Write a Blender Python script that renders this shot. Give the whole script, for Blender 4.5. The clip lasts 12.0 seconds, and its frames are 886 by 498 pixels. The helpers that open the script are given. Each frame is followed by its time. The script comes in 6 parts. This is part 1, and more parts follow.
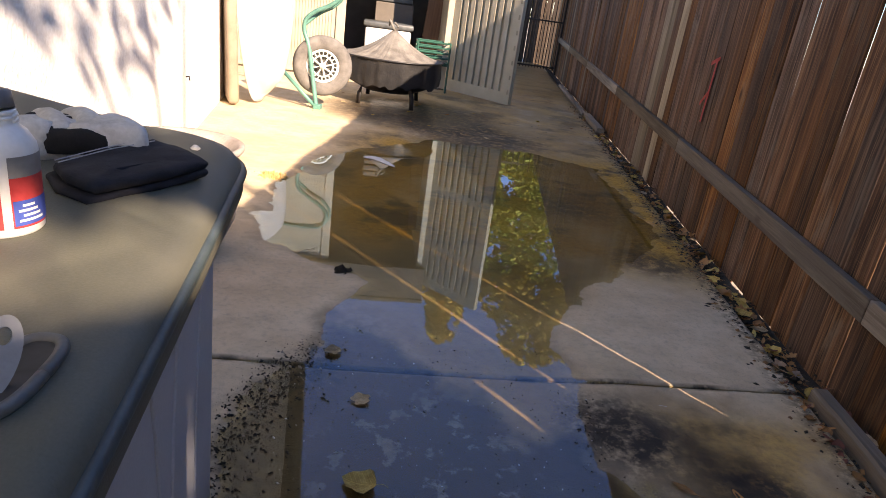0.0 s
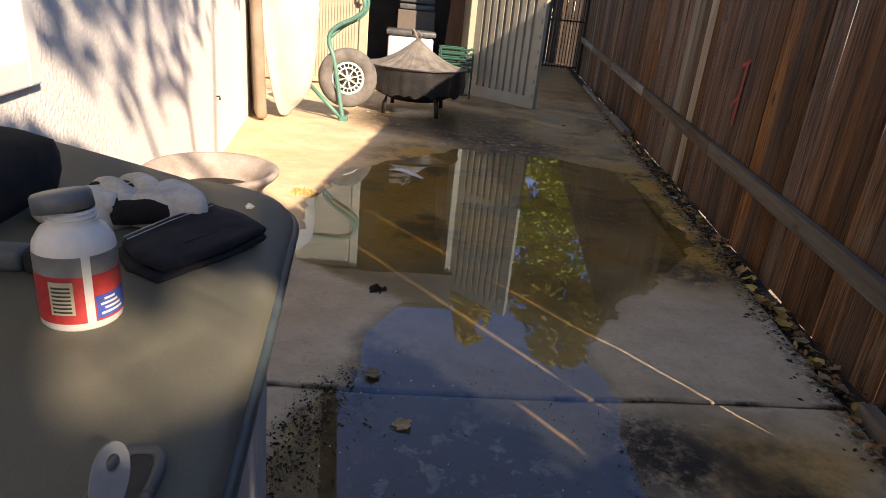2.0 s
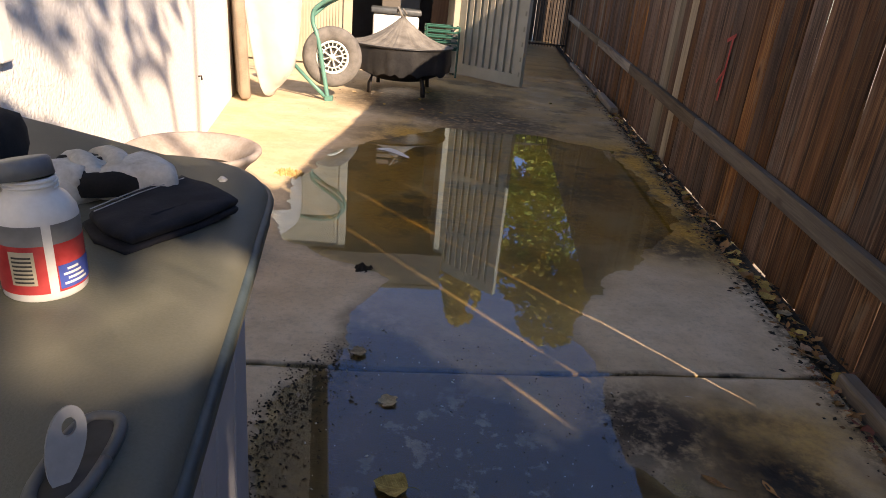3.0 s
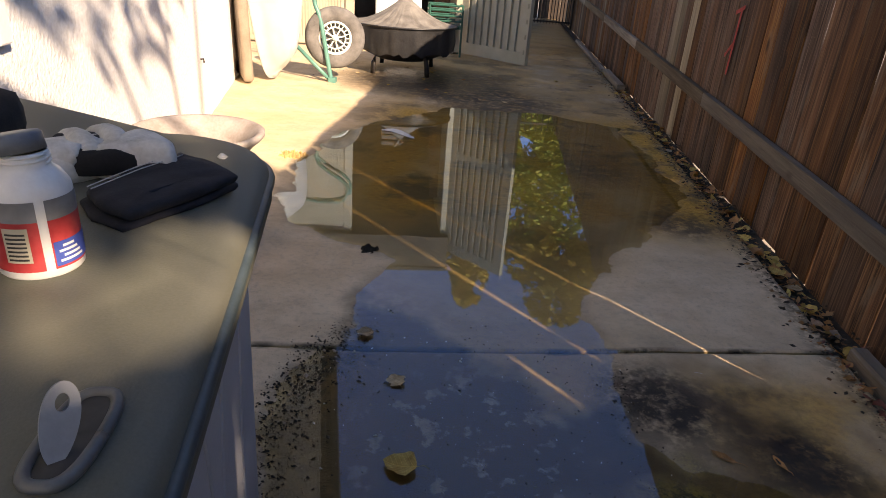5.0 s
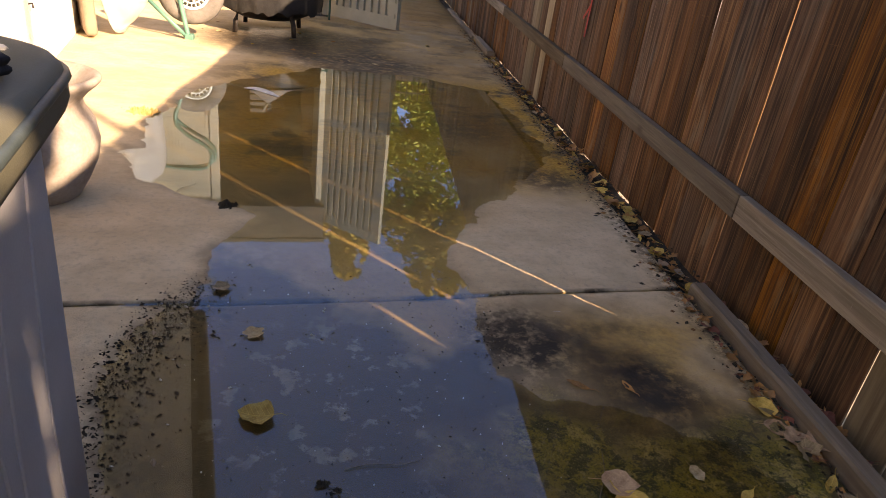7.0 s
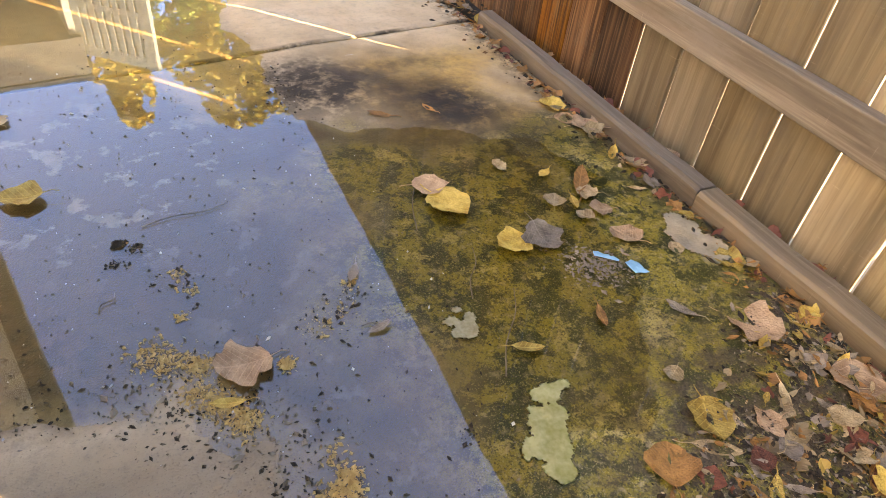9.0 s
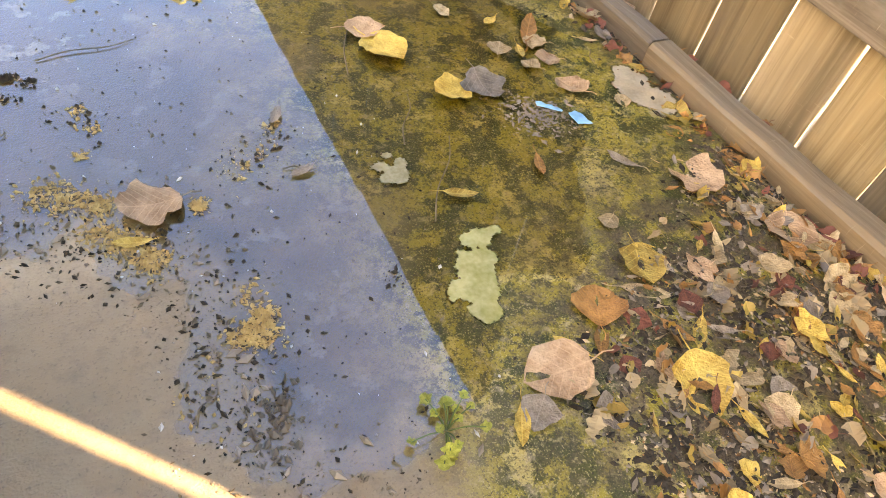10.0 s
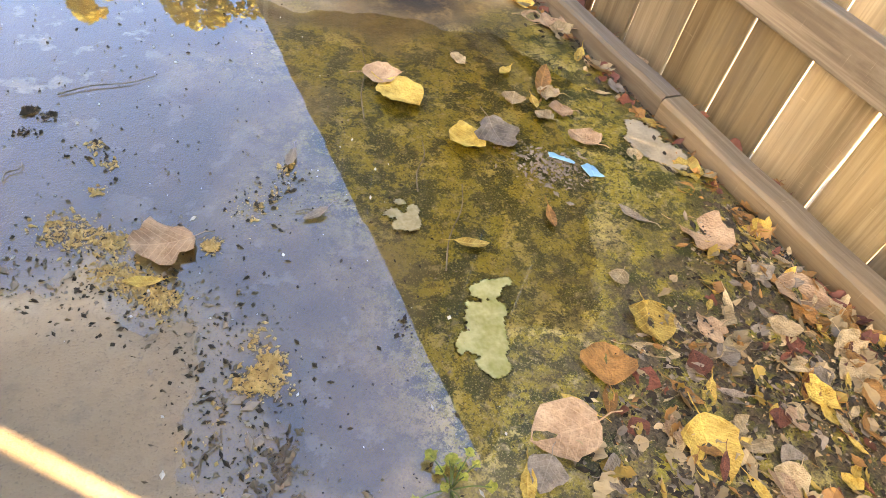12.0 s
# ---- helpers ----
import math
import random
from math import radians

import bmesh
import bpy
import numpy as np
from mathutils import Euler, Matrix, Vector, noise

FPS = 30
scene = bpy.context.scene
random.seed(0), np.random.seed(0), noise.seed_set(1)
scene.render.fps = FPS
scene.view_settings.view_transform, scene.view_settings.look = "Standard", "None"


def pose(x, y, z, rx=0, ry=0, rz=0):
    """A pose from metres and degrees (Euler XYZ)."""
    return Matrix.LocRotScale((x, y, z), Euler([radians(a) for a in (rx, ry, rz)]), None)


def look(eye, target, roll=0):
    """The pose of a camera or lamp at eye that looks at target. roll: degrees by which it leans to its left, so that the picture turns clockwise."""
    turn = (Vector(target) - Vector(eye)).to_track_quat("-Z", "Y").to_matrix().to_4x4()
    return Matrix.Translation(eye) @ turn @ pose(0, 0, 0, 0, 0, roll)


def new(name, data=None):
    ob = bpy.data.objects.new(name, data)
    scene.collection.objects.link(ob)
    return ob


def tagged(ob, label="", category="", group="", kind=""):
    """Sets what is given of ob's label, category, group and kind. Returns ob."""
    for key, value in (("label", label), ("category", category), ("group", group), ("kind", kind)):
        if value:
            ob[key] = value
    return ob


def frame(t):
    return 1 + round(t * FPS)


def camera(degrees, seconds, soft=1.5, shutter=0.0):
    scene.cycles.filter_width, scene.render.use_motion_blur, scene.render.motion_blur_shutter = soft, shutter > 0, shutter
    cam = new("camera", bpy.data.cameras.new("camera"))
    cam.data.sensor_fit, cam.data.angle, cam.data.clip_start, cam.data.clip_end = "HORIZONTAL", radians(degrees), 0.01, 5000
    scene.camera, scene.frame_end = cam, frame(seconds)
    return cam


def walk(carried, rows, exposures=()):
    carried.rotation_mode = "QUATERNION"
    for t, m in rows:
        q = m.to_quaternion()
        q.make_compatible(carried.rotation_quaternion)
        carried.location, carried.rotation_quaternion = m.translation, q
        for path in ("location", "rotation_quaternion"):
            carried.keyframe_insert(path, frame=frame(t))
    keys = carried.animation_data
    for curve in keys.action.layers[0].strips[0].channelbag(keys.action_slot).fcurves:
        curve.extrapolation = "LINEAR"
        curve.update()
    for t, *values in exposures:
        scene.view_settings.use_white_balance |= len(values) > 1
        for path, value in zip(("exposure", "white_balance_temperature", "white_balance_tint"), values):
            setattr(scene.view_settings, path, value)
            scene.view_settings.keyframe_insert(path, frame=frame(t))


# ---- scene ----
# camera and path
cam = camera(69.27, 12.0, soft=0.9)
PATH = [
    (0, look((-0.075, 0.313, 1.099), (-0.042, 2.179, 0.381), 7.98)),
    (0.5, look((-0.109, 0.425, 1.135), (-0.123, 2.310, 0.468), 7.55)),
    (1, look((-0.123, 0.359, 1.170), (-0.221, 2.233, 0.480), 6.15)),
    (1.5, look((-0.121, 0.335, 1.165), (-0.157, 2.195, 0.430), 5.28)),
    (2, look((-0.119, 0.329, 1.163), (-0.163, 2.192, 0.438), 5.77)),
    (2.5, look((-0.099, 0.322, 1.157), (-0.117, 2.173, 0.399), 5.27)),
    (3, look((-0.099, 0.329, 1.150), (-0.106, 2.172, 0.374), 5.46)),
    (5, look((-0.095, 0.339, 1.136), (-0.119, 2.159, 0.307), 4.40)),
    (5.5, look((-0.099, 0.350, 1.131), (-0.108, 2.161, 0.282), 4.38)),
    (6, look((-0.088, 0.344, 1.131), (-0.092, 2.154, 0.280), 4.30)),
    (6.5, look((-0.076, 0.342, 1.127), (-0.028, 2.153, 0.280), 4.73)),
    (7, look((-0.024, 0.334, 1.044), (0.320, 2.104, 0.181), 7.76)),
    (7.2, look((-0.011, 0.300, 0.959), (0.466, 1.998, 0.016), 9.40)),
    (7.5, look((0.004, 0.264, 0.885), (0.636, 1.825, -0.194), 8.06)),
    (7.6, look((0.009, 0.257, 0.869), (0.672, 1.773, -0.254), 8.10)),
    (7.7, look((0.016, 0.255, 0.865), (0.699, 1.732, -0.297), 7.74)),
    (9.3, look((0.047, 0.230, 0.797), (0.920, 1.498, -0.480), 8.55)),
    (9.5, look((0.092, 0.209, 0.758), (1.034, 1.412, -0.532), 10.61)),
    (10, look((0.088, 0.201, 0.731), (0.924, 1.249, -0.754), 12.98)),
    (10.5, look((0.083, 0.191, 0.731), (0.921, 1.187, -0.787), 14.56)),
    (11, look((0.088, 0.203, 0.732), (0.943, 1.221, -0.762), 13.94)),
    (11.5, look((0.089, 0.218, 0.740), (0.948, 1.286, -0.716), 14.71)),
    (12, look((0.083, 0.227, 0.746), (0.939, 1.348, -0.672), 14.47)),
]
walk(cam, PATH, [(0, 1.52, 9300, 24), (0.4, 1.12, 9300, 21), (0.9, 0.58, 9500, 16), (1.8, 0.95, 9600, 21), (3.0, 1.12, 9700, 22), (5.0, 1.18, 9700, 22), (6.5, 1.3, 10200, 24), (7.0, 1.65, 12500, 27), (7.2, 1.98, 14000, 28), (7.7, 3.15, 16500, 30), (9.3, 3.72, 18000, 24), (9.8, 4.05, 19000, 22), (12.0, 4.13, 19000, 22)])

# ---- light ----
SUN_DIR = Vector((0.66, -0.75, 0.585)).normalized()      # towards the sun
world = bpy.data.worlds.new("sky")
scene.world = world
world.use_nodes = True
wn = world.node_tree.nodes
sky = wn.new("ShaderNodeTexSky")
sky.sky_type = "NISHITA"
sky.sun_disc = False
sky.dust_density = 0.0
sky.ozone_density = 6.0
sky.sun_elevation = math.asin(SUN_DIR.z)
sky.sun_rotation = math.atan2(SUN_DIR.x, SUN_DIR.y)
deep = wn.new("ShaderNodeMix")                     # a clear, deep blue autumn sky
deep.data_type, deep.blend_type = "RGBA", "MULTIPLY"
deep.inputs[0].default_value = 1.0
deep.inputs[7].default_value = (0.72, 0.86, 1.0, 1)
world.node_tree.links.new(sky.outputs[0], deep.inputs[6])
world.node_tree.links.new(deep.outputs[2], wn["Background"].inputs[0])
wn["Background"].inputs[1].default_value = 0.15
sun = new("sun", bpy.data.lights.new("sun", "SUN"))
sun.data.energy = 5.0
sun.data.angle = radians(0.53)
sun.data.color = (1.0, 0.96, 0.90)
sun.matrix_world = look(SUN_DIR * 30, (0, 0, 0))

# ---- materials ----
def mat(name, c1, c2, scale=8.0, rough=0.7, bump=0.3, fine=120.0, metal=0.0, stretch=(1, 1, 1), vary=0.0, spec=0.5, dist=0.004):
    """Two-scale noise material in object coordinates: broad patches and fine grain, with relief."""
    m = bpy.data.materials.new(name)
    m.use_nodes = True
    nt = m.node_tree
    N, L = nt.nodes, nt.links
    b = N["Principled BSDF"]
    tc = N.new("ShaderNodeTexCoord")
    mp = N.new("ShaderNodeMapping")
    mp.inputs["Scale"].default_value = stretch
    L.new(tc.outputs["Object"], mp.inputs[0])
    n1 = N.new("ShaderNodeTexNoise")
    n1.inputs["Scale"].default_value = scale
    n1.inputs["Detail"].default_value = 6
    n2 = N.new("ShaderNodeTexNoise")
    n2.inputs["Scale"].default_value = fine
    n2.inputs["Detail"].default_value = 3
    for n in (n1, n2):
        L.new(mp.outputs[0], n.inputs["Vector"])
    mixf = N.new("ShaderNodeMath")
    mixf.operation = "MULTIPLY_ADD"
    L.new(n2.outputs[0], mixf.inputs[0])
    mixf.inputs[1].default_value = 0.35
    L.new(n1.outputs[0], mixf.inputs[2])
    rp = N.new("ShaderNodeValToRGB")
    rp.color_ramp.elements[0].position, rp.color_ramp.elements[1].position = 0.48, 0.88
    rp.color_ramp.elements[0].color, rp.color_ramp.elements[1].color = (*c1, 1), (*c2, 1)
    L.new(mixf.outputs[0], rp.inputs[0])
    col = rp.outputs[0]
    if vary:
        oi = N.new("ShaderNodeObjectInfo")
        mr = N.new("ShaderNodeMapRange")
        mr.inputs[3].default_value, mr.inputs[4].default_value = 1 - vary, 1 + vary
        L.new(oi.outputs["Random"], mr.inputs[0])
        hs = N.new("ShaderNodeHueSaturation")
        L.new(mr.outputs[0], hs.inputs["Value"])
        L.new(col, hs.inputs["Color"])
        col = hs.outputs[0]
        ad = N.new("ShaderNodeVectorMath")
        ad.operation = "ADD"
        sc = N.new("ShaderNodeVectorMath")
        sc.operation = "SCALE"
        sc.inputs["Scale"].default_value = 37.0
        cmb = N.new("ShaderNodeCombineXYZ")
        for k in range(3):
            L.new(oi.outputs["Random"], cmb.inputs[k])
        L.new(cmb.outputs[0], sc.inputs[0])
        L.new(mp.outputs[0], ad.inputs[0])
        L.new(sc.outputs[0], ad.inputs[1])
        for n in (n1, n2):
            L.new(ad.outputs[0], n.inputs["Vector"])
    L.new(col, b.inputs["Base Color"])
    b.inputs["Roughness"].default_value = rough
    b.inputs["Metallic"].default_value = metal
    b.inputs["Specular IOR Level"].default_value = spec
    bp = N.new("ShaderNodeBump")
    bp.inputs["Strength"].default_value = bump
    bp.inputs["Distance"].default_value = dist
    L.new(mixf.outputs[0], bp.inputs["Height"])
    L.new(bp.outputs[0], b.inputs["Normal"])
    return m

def concrete_material():
    """Old stained concrete. The attributes wet, algae and rust say where water, growth and brown stains lie; wet also
    darkens the slab round the fire pit.
    """
    m = bpy.data.materials.new("old_concrete")
    m.use_nodes = True
    nt = m.node_tree
    N, L = nt.nodes, nt.links
    b = N["Principled BSDF"]
    tc = N.new("ShaderNodeTexCoord")
    def noise_at(scale, detail=6, rough=0.55):
        n = N.new("ShaderNodeTexNoise")
        n.inputs["Scale"].default_value, n.inputs["Detail"].default_value, n.inputs["Roughness"].default_value = scale, detail, rough
        L.new(tc.outputs["Object"], n.inputs["Vector"])
        return n.outputs[0]
    def ramp(fac, p0, p1, c0=(0, 0, 0), c1=(1, 1, 1)):
        r = N.new("ShaderNodeValToRGB")
        r.color_ramp.elements[0].position, r.color_ramp.elements[1].position = p0, p1
        r.color_ramp.elements[0].color, r.color_ramp.elements[1].color = (*c0, 1), (*c1, 1)
        L.new(fac, r.inputs[0])
        return r.outputs[0]
    def mixc(fac, a, c, blend="MIX"):
        x = N.new("ShaderNodeMix")
        x.data_type, x.blend_type = "RGBA", blend
        for sock, v in ((x.inputs[0], fac), (x.inputs[6], a), (x.inputs[7], c)):
            if isinstance(v, (int, float)):
                sock.default_value = v
            elif isinstance(v, tuple):
                sock.default_value = (*v, 1)
            else:
                L.new(v, sock)
        return x.outputs[2]
    def mth(op, a, c):
        x = N.new("ShaderNodeMath")
        x.operation = op
        for k, v in enumerate((a, c)):
            if isinstance(v, (int, float)):
                x.inputs[k].default_value = v
            else:
                L.new(v, x.inputs[k])
        return x.outputs[0]
    def attr(name):
        a = N.new("ShaderNodeAttribute")
        a.attribute_name = name
        return a.outputs["Fac"]
    broad, mid, fine, grit = noise_at(1.7), noise_at(7, 8, 0.65), noise_at(45, 6, 0.7), noise_at(260, 3)
    base = mixc(ramp(broad, 0.35, 0.7), (0.62, 0.475, 0.31), (0.78, 0.645, 0.47))
    base = mixc(mth("MULTIPLY", ramp(mid, 0.42, 0.68), 0.5), base, (0.45, 0.33, 0.20))
    base = mixc(mth("MULTIPLY", ramp(fine, 0.5, 0.72), 0.45), base, (0.30, 0.265, 0.22))
    base = mixc(mth("MULTIPLY", ramp(grit, 0.58, 0.7), 0.4), base, (0.19, 0.175, 0.155))
    rust = mth("MULTIPLY", attr("rust"), ramp(noise_at(2.0, 6, 0.55), 0.22, 0.48))
    base = mixc(rust, base, mixc(ramp(fine, 0.35, 0.65), (0.34, 0.175, 0.022), (0.64, 0.37, 0.07)))
    dark = mth("MULTIPLY", attr("rust"), ramp(noise_at(1.9, 9, 0.68), 0.51, 0.60))
    base = mixc(mth("MULTIPLY", dark, 0.85), base, (0.045, 0.033, 0.022))
    blotch, tiny = noise_at(15, 9, 0.72), noise_at(95, 4, 0.7)
    grow = mixc(ramp(noise_at(3.5, 5), 0.42, 0.6), (0.085, 0.088, 0.009), (0.034, 0.052, 0.006))
    grow = mixc(ramp(blotch, 0.475, 0.52), grow, (0.37, 0.30, 0.04))
    grow = mixc(mth("MULTIPLY", ramp(noise_at(8.5, 10, 0.74), 0.56, 0.58), 0.9), grow, (0.60, 0.48, 0.17))
    grow = mixc(mth("MULTIPLY", ramp(tiny, 0.52, 0.6), 0.65), grow, (0.05, 0.048, 0.012))
    grow = mixc(mth("MULTIPLY", ramp(noise_at(140, 3), 0.60, 0.68), 0.7), grow, (0.50, 0.43, 0.20))
    speck = noise_at(420, 2, 0.6)
    grow = mixc(mth("MULTIPLY", ramp(speck, 0.60, 0.66), 0.75), grow, (0.62, 0.54, 0.26))
    grow = mixc(mth("MULTIPLY", ramp(noise_at(230, 3, 0.7), 0.56, 0.62), 0.8), grow, (0.022, 0.022, 0.008))
    base = mixc(mth("MULTIPLY", attr("algae"), ramp(fine, 0.2, 0.45)), base, grow)
    dirt = mth("MULTIPLY", attr("dirt"), ramp(noise_at(28, 5, 0.7), 0.42, 0.56))
    base = mixc(dirt, base, mixc(ramp(grit, 0.4, 0.6), (0.06, 0.045, 0.03), (0.16, 0.12, 0.07)))
    bloom = mth("MULTIPLY", attr("bloom"), ramp(noise_at(11, 9, 0.66), 0.55, 0.59))
    base = mixc(mth("MULTIPLY", attr("dark_patch"), ramp(noise_at(16, 8, 0.72), 0.32, 0.52)), base, (0.035, 0.027, 0.02))
    wet = attr("wet")
    base = mixc(mth("MULTIPLY", wet, mth("SUBTRACT", 1.0, mth("MULTIPLY", mth("MAXIMUM", attr("algae"), attr("rust")), 0.6))), base, mixc(1.0, base, (0.13, 0.105, 0.075), "MULTIPLY"))
    base = mixc(mth("MULTIPLY", bloom, 0.38), base, mixc(ramp(fine, 0.4, 0.6), (0.30, 0.27, 0.24), (0.58, 0.53, 0.48)))
    L.new(base, b.inputs["Base Color"])
    rg = mth("SUBTRACT", 0.86, mth("MULTIPLY", wet, mth("ADD", 0.38, mth("MULTIPLY", mid, 0.25))))
    L.new(rg, b.inputs["Roughness"])
    bp = N.new("ShaderNodeBump")
    bp.inputs["Strength"].default_value, bp.inputs["Distance"].default_value = 0.6, 0.005
    L.new(mth("ADD", mth("MULTIPLY", fine, 0.7), mth("MULTIPLY", grit, 0.5)), bp.inputs["Height"])
    L.new(bp.outputs[0], b.inputs["Normal"])
    return m

def water_material():
    """A clear, shallow sheet: what passes is unbent, what mirrors follows a raised Fresnel-like curve and is tinted
    blue.
    """
    m = bpy.data.materials.new("still_water")
    m.use_nodes = True
    N, L = m.node_tree.nodes, m.node_tree.links
    N.remove(N["Principled BSDF"])
    tr, gl, mx, lw = N.new("ShaderNodeBsdfTransparent"), N.new("ShaderNodeBsdfGlossy"), N.new("ShaderNodeMixShader"), N.new("ShaderNodeLayerWeight")
    tr.inputs[0].default_value = (0.93, 0.87, 0.68, 1)
    # blue put into the mirror's colour, so the reflected sky reads deeper
    gl.inputs[0].default_value = (0.57, 0.76, 1.0, 1)
    gl.inputs["Roughness"].default_value = 0.004
    lw.inputs[0].default_value = 0.5
    pw, ma = N.new("ShaderNodeMath"), N.new("ShaderNodeMath")
    pw.operation, ma.operation = "POWER", "MULTIPLY_ADD"
    pw.inputs[1].default_value = 4.0
    ma.inputs[1].default_value, ma.inputs[2].default_value = 0.60, 0.086
    L.new(lw.outputs["Facing"], pw.inputs[0])
    L.new(pw.outputs[0], ma.inputs[0])
    n = N.new("ShaderNodeTexNoise")
    n.inputs["Scale"].default_value, n.inputs["Detail"].default_value = 7.0, 1.0
    tc = N.new("ShaderNodeTexCoord")
    L.new(tc.outputs["Object"], n.inputs["Vector"])
    bp = N.new("ShaderNodeBump")
    bp.inputs["Strength"].default_value, bp.inputs["Distance"].default_value = 0.06, 0.002
    L.new(n.outputs[0], bp.inputs["Height"])
    L.new(bp.outputs[0], gl.inputs["Normal"])
    L.new(ma.outputs[0], mx.inputs[0])
    L.new(tr.outputs[0], mx.inputs[1])
    L.new(gl.outputs[0], mx.inputs[2])
    L.new(mx.outputs[0], N["Material Output"].inputs[0])
    return m

CONCRETE = concrete_material()
WATER = water_material()
STUCCO = mat("cream_stucco", (0.74, 0.72, 0.69), (0.88, 0.87, 0.85), 60, 0.92, 1.0, 220, dist=0.006)
def board_wood(name, dark, mid, pale, grey, coarse=1.0, along=2, streak=0.5):
    """Old sawn softwood: grain along one axis, knots, grey weathering in streaks, pale scuffs across; each piece its own tone."""
    m = bpy.data.materials.new(name)
    m.use_nodes = True
    N, L = m.node_tree.nodes, m.node_tree.links
    b = N["Principled BSDF"]
    tc, oi = N.new("ShaderNodeTexCoord"), N.new("ShaderNodeObjectInfo")
    shift, lift = N.new("ShaderNodeVectorMath"), N.new("ShaderNodeVectorMath")
    shift.operation, lift.operation = "SCALE", "ADD"
    three = N.new("ShaderNodeCombineXYZ")
    for k in range(3):
        L.new(oi.outputs["Random"], three.inputs[k])
    L.new(three.outputs[0], shift.inputs[0])
    shift.inputs["Scale"].default_value = 41.0
    L.new(tc.outputs["Object"], lift.inputs[0])
    L.new(shift.outputs[0], lift.inputs[1])
    def field(across, lengthwise, detail, rough=0.6, warp=0.0):
        mp = N.new("ShaderNodeMapping")
        mp.inputs["Scale"].default_value = [lengthwise if k == along else across for k in range(3)]
        L.new(lift.outputs[0], mp.inputs[0])
        n = N.new("ShaderNodeTexNoise")
        n.inputs["Scale"].default_value, n.inputs["Detail"].default_value, n.inputs["Roughness"].default_value, n.inputs["Distortion"].default_value = 1.0, detail, rough, warp
        L.new(mp.outputs[0], n.inputs["Vector"])
        return n.outputs[0]
    def ramp(fac, p0, p1):
        r = N.new("ShaderNodeMapRange")
        r.inputs[1].default_value, r.inputs[2].default_value = p0, p1
        L.new(fac, r.inputs[0])
        return r.outputs[0]
    def mth(op, a, c):
        x = N.new("ShaderNodeMath")
        x.operation = op
        for k, v in enumerate((a, c)):
            if isinstance(v, (int, float)):
                x.inputs[k].default_value = v
            else:
                L.new(v, x.inputs[k])
        return x.outputs[0]
    def mixc(fac, a, c):
        x = N.new("ShaderNodeMix")
        x.data_type = "RGBA"
        for sock, v in ((x.inputs[0], fac), (x.inputs[6], a), (x.inputs[7], c)):
            if isinstance(v, (int, float)):
                sock.default_value = v
            elif isinstance(v, tuple):
                sock.default_value = (*v, 1)
            else:
                L.new(v, sock)
        return x.outputs[2]
    grain, broad, blot, scuff = field(95 * coarse, 2.2, 6, 0.65, 0.4), field(11, 0.9, 5, 0.6), field(9, 3.0, 6, 0.7), field(10, 160, 4, 0.7)
    col = mixc(ramp(broad, 0.34, 0.64), dark, mid)
    col = mixc(mth("MULTIPLY", ramp(grain, 0.46, 0.66), streak), col, pale)
    col = mixc(mth("MULTIPLY", ramp(blot, 0.53, 0.68), 0.75), col, grey)
    col = mixc(mth("MULTIPLY", ramp(field(60 * coarse, 1.1, 4, 0.7), 0.54, 0.62), 1.2 * streak), col, dark)
    col = mixc(mth("MULTIPLY", ramp(scuff, 0.66, 0.72), 0.35), col, pale)
    vo = N.new("ShaderNodeTexVoronoi")
    mk = N.new("ShaderNodeMapping")
    mk.inputs["Scale"].default_value = [2.1 if k == along else 5.0 for k in range(3)]
    L.new(lift.outputs[0], mk.inputs[0])
    L.new(mk.outputs[0], vo.inputs["Vector"])
    vo.inputs["Scale"].default_value = 1.0
    knot = mth("SUBTRACT", 1.0, ramp(mth("ADD", vo.outputs["Distance"], mth("MULTIPLY", blot, 0.10)), 0.09, 0.17))
    col = mixc(mth("MULTIPLY", knot, 0.8), col, tuple(0.5 * v for v in dark))
    hs, tone, hue = N.new("ShaderNodeHueSaturation"), N.new("ShaderNodeMapRange"), N.new("ShaderNodeMapRange")
    tone.inputs[3].default_value, tone.inputs[4].default_value = 0.5, 1.4
    L.new(oi.outputs["Random"], tone.inputs[0])
    L.new(mth("FRACT", mth("MULTIPLY", oi.outputs["Random"], 17.3), 0.0), hue.inputs[0])
    hue.inputs[3].default_value, hue.inputs[4].default_value = 0.72, 1.18
    L.new(tone.outputs[0], hs.inputs["Value"])
    L.new(hue.outputs[0], hs.inputs["Saturation"])
    L.new(col, hs.inputs["Color"])
    L.new(hs.outputs[0], b.inputs["Base Color"])
    L.new(mth("SUBTRACT", 0.92, mth("MULTIPLY", broad, 0.25)), b.inputs["Roughness"])
    b.inputs["Specular IOR Level"].default_value = 0.35
    bp = N.new("ShaderNodeBump")
    bp.inputs["Strength"].default_value, bp.inputs["Distance"].default_value = 0.7, 0.003
    L.new(mth("ADD", mth("MULTIPLY", grain, 0.8), mth("MULTIPLY", scuff, 0.35)), bp.inputs["Height"])
    L.new(bp.outputs[0], b.inputs["Normal"])
    return m
FENCE = board_wood("red_brown_fence_wood", (0.022, 0.008, 0.003), (0.16, 0.060, 0.018), (0.42, 0.21, 0.08), (0.17, 0.12, 0.08))
FENCEGREY = board_wood("tan_weathered_fence_wood", (0.17, 0.13, 0.085), (0.40, 0.315, 0.21), (0.58, 0.49, 0.35), (0.24, 0.20, 0.155), 0.8, 2, 0.3)
RAILWOOD = board_wood("grey_rail_wood", (0.11, 0.08, 0.052), (0.25, 0.19, 0.13), (0.40, 0.325, 0.235), (0.19, 0.155, 0.12), 0.8, 1, 0.32)
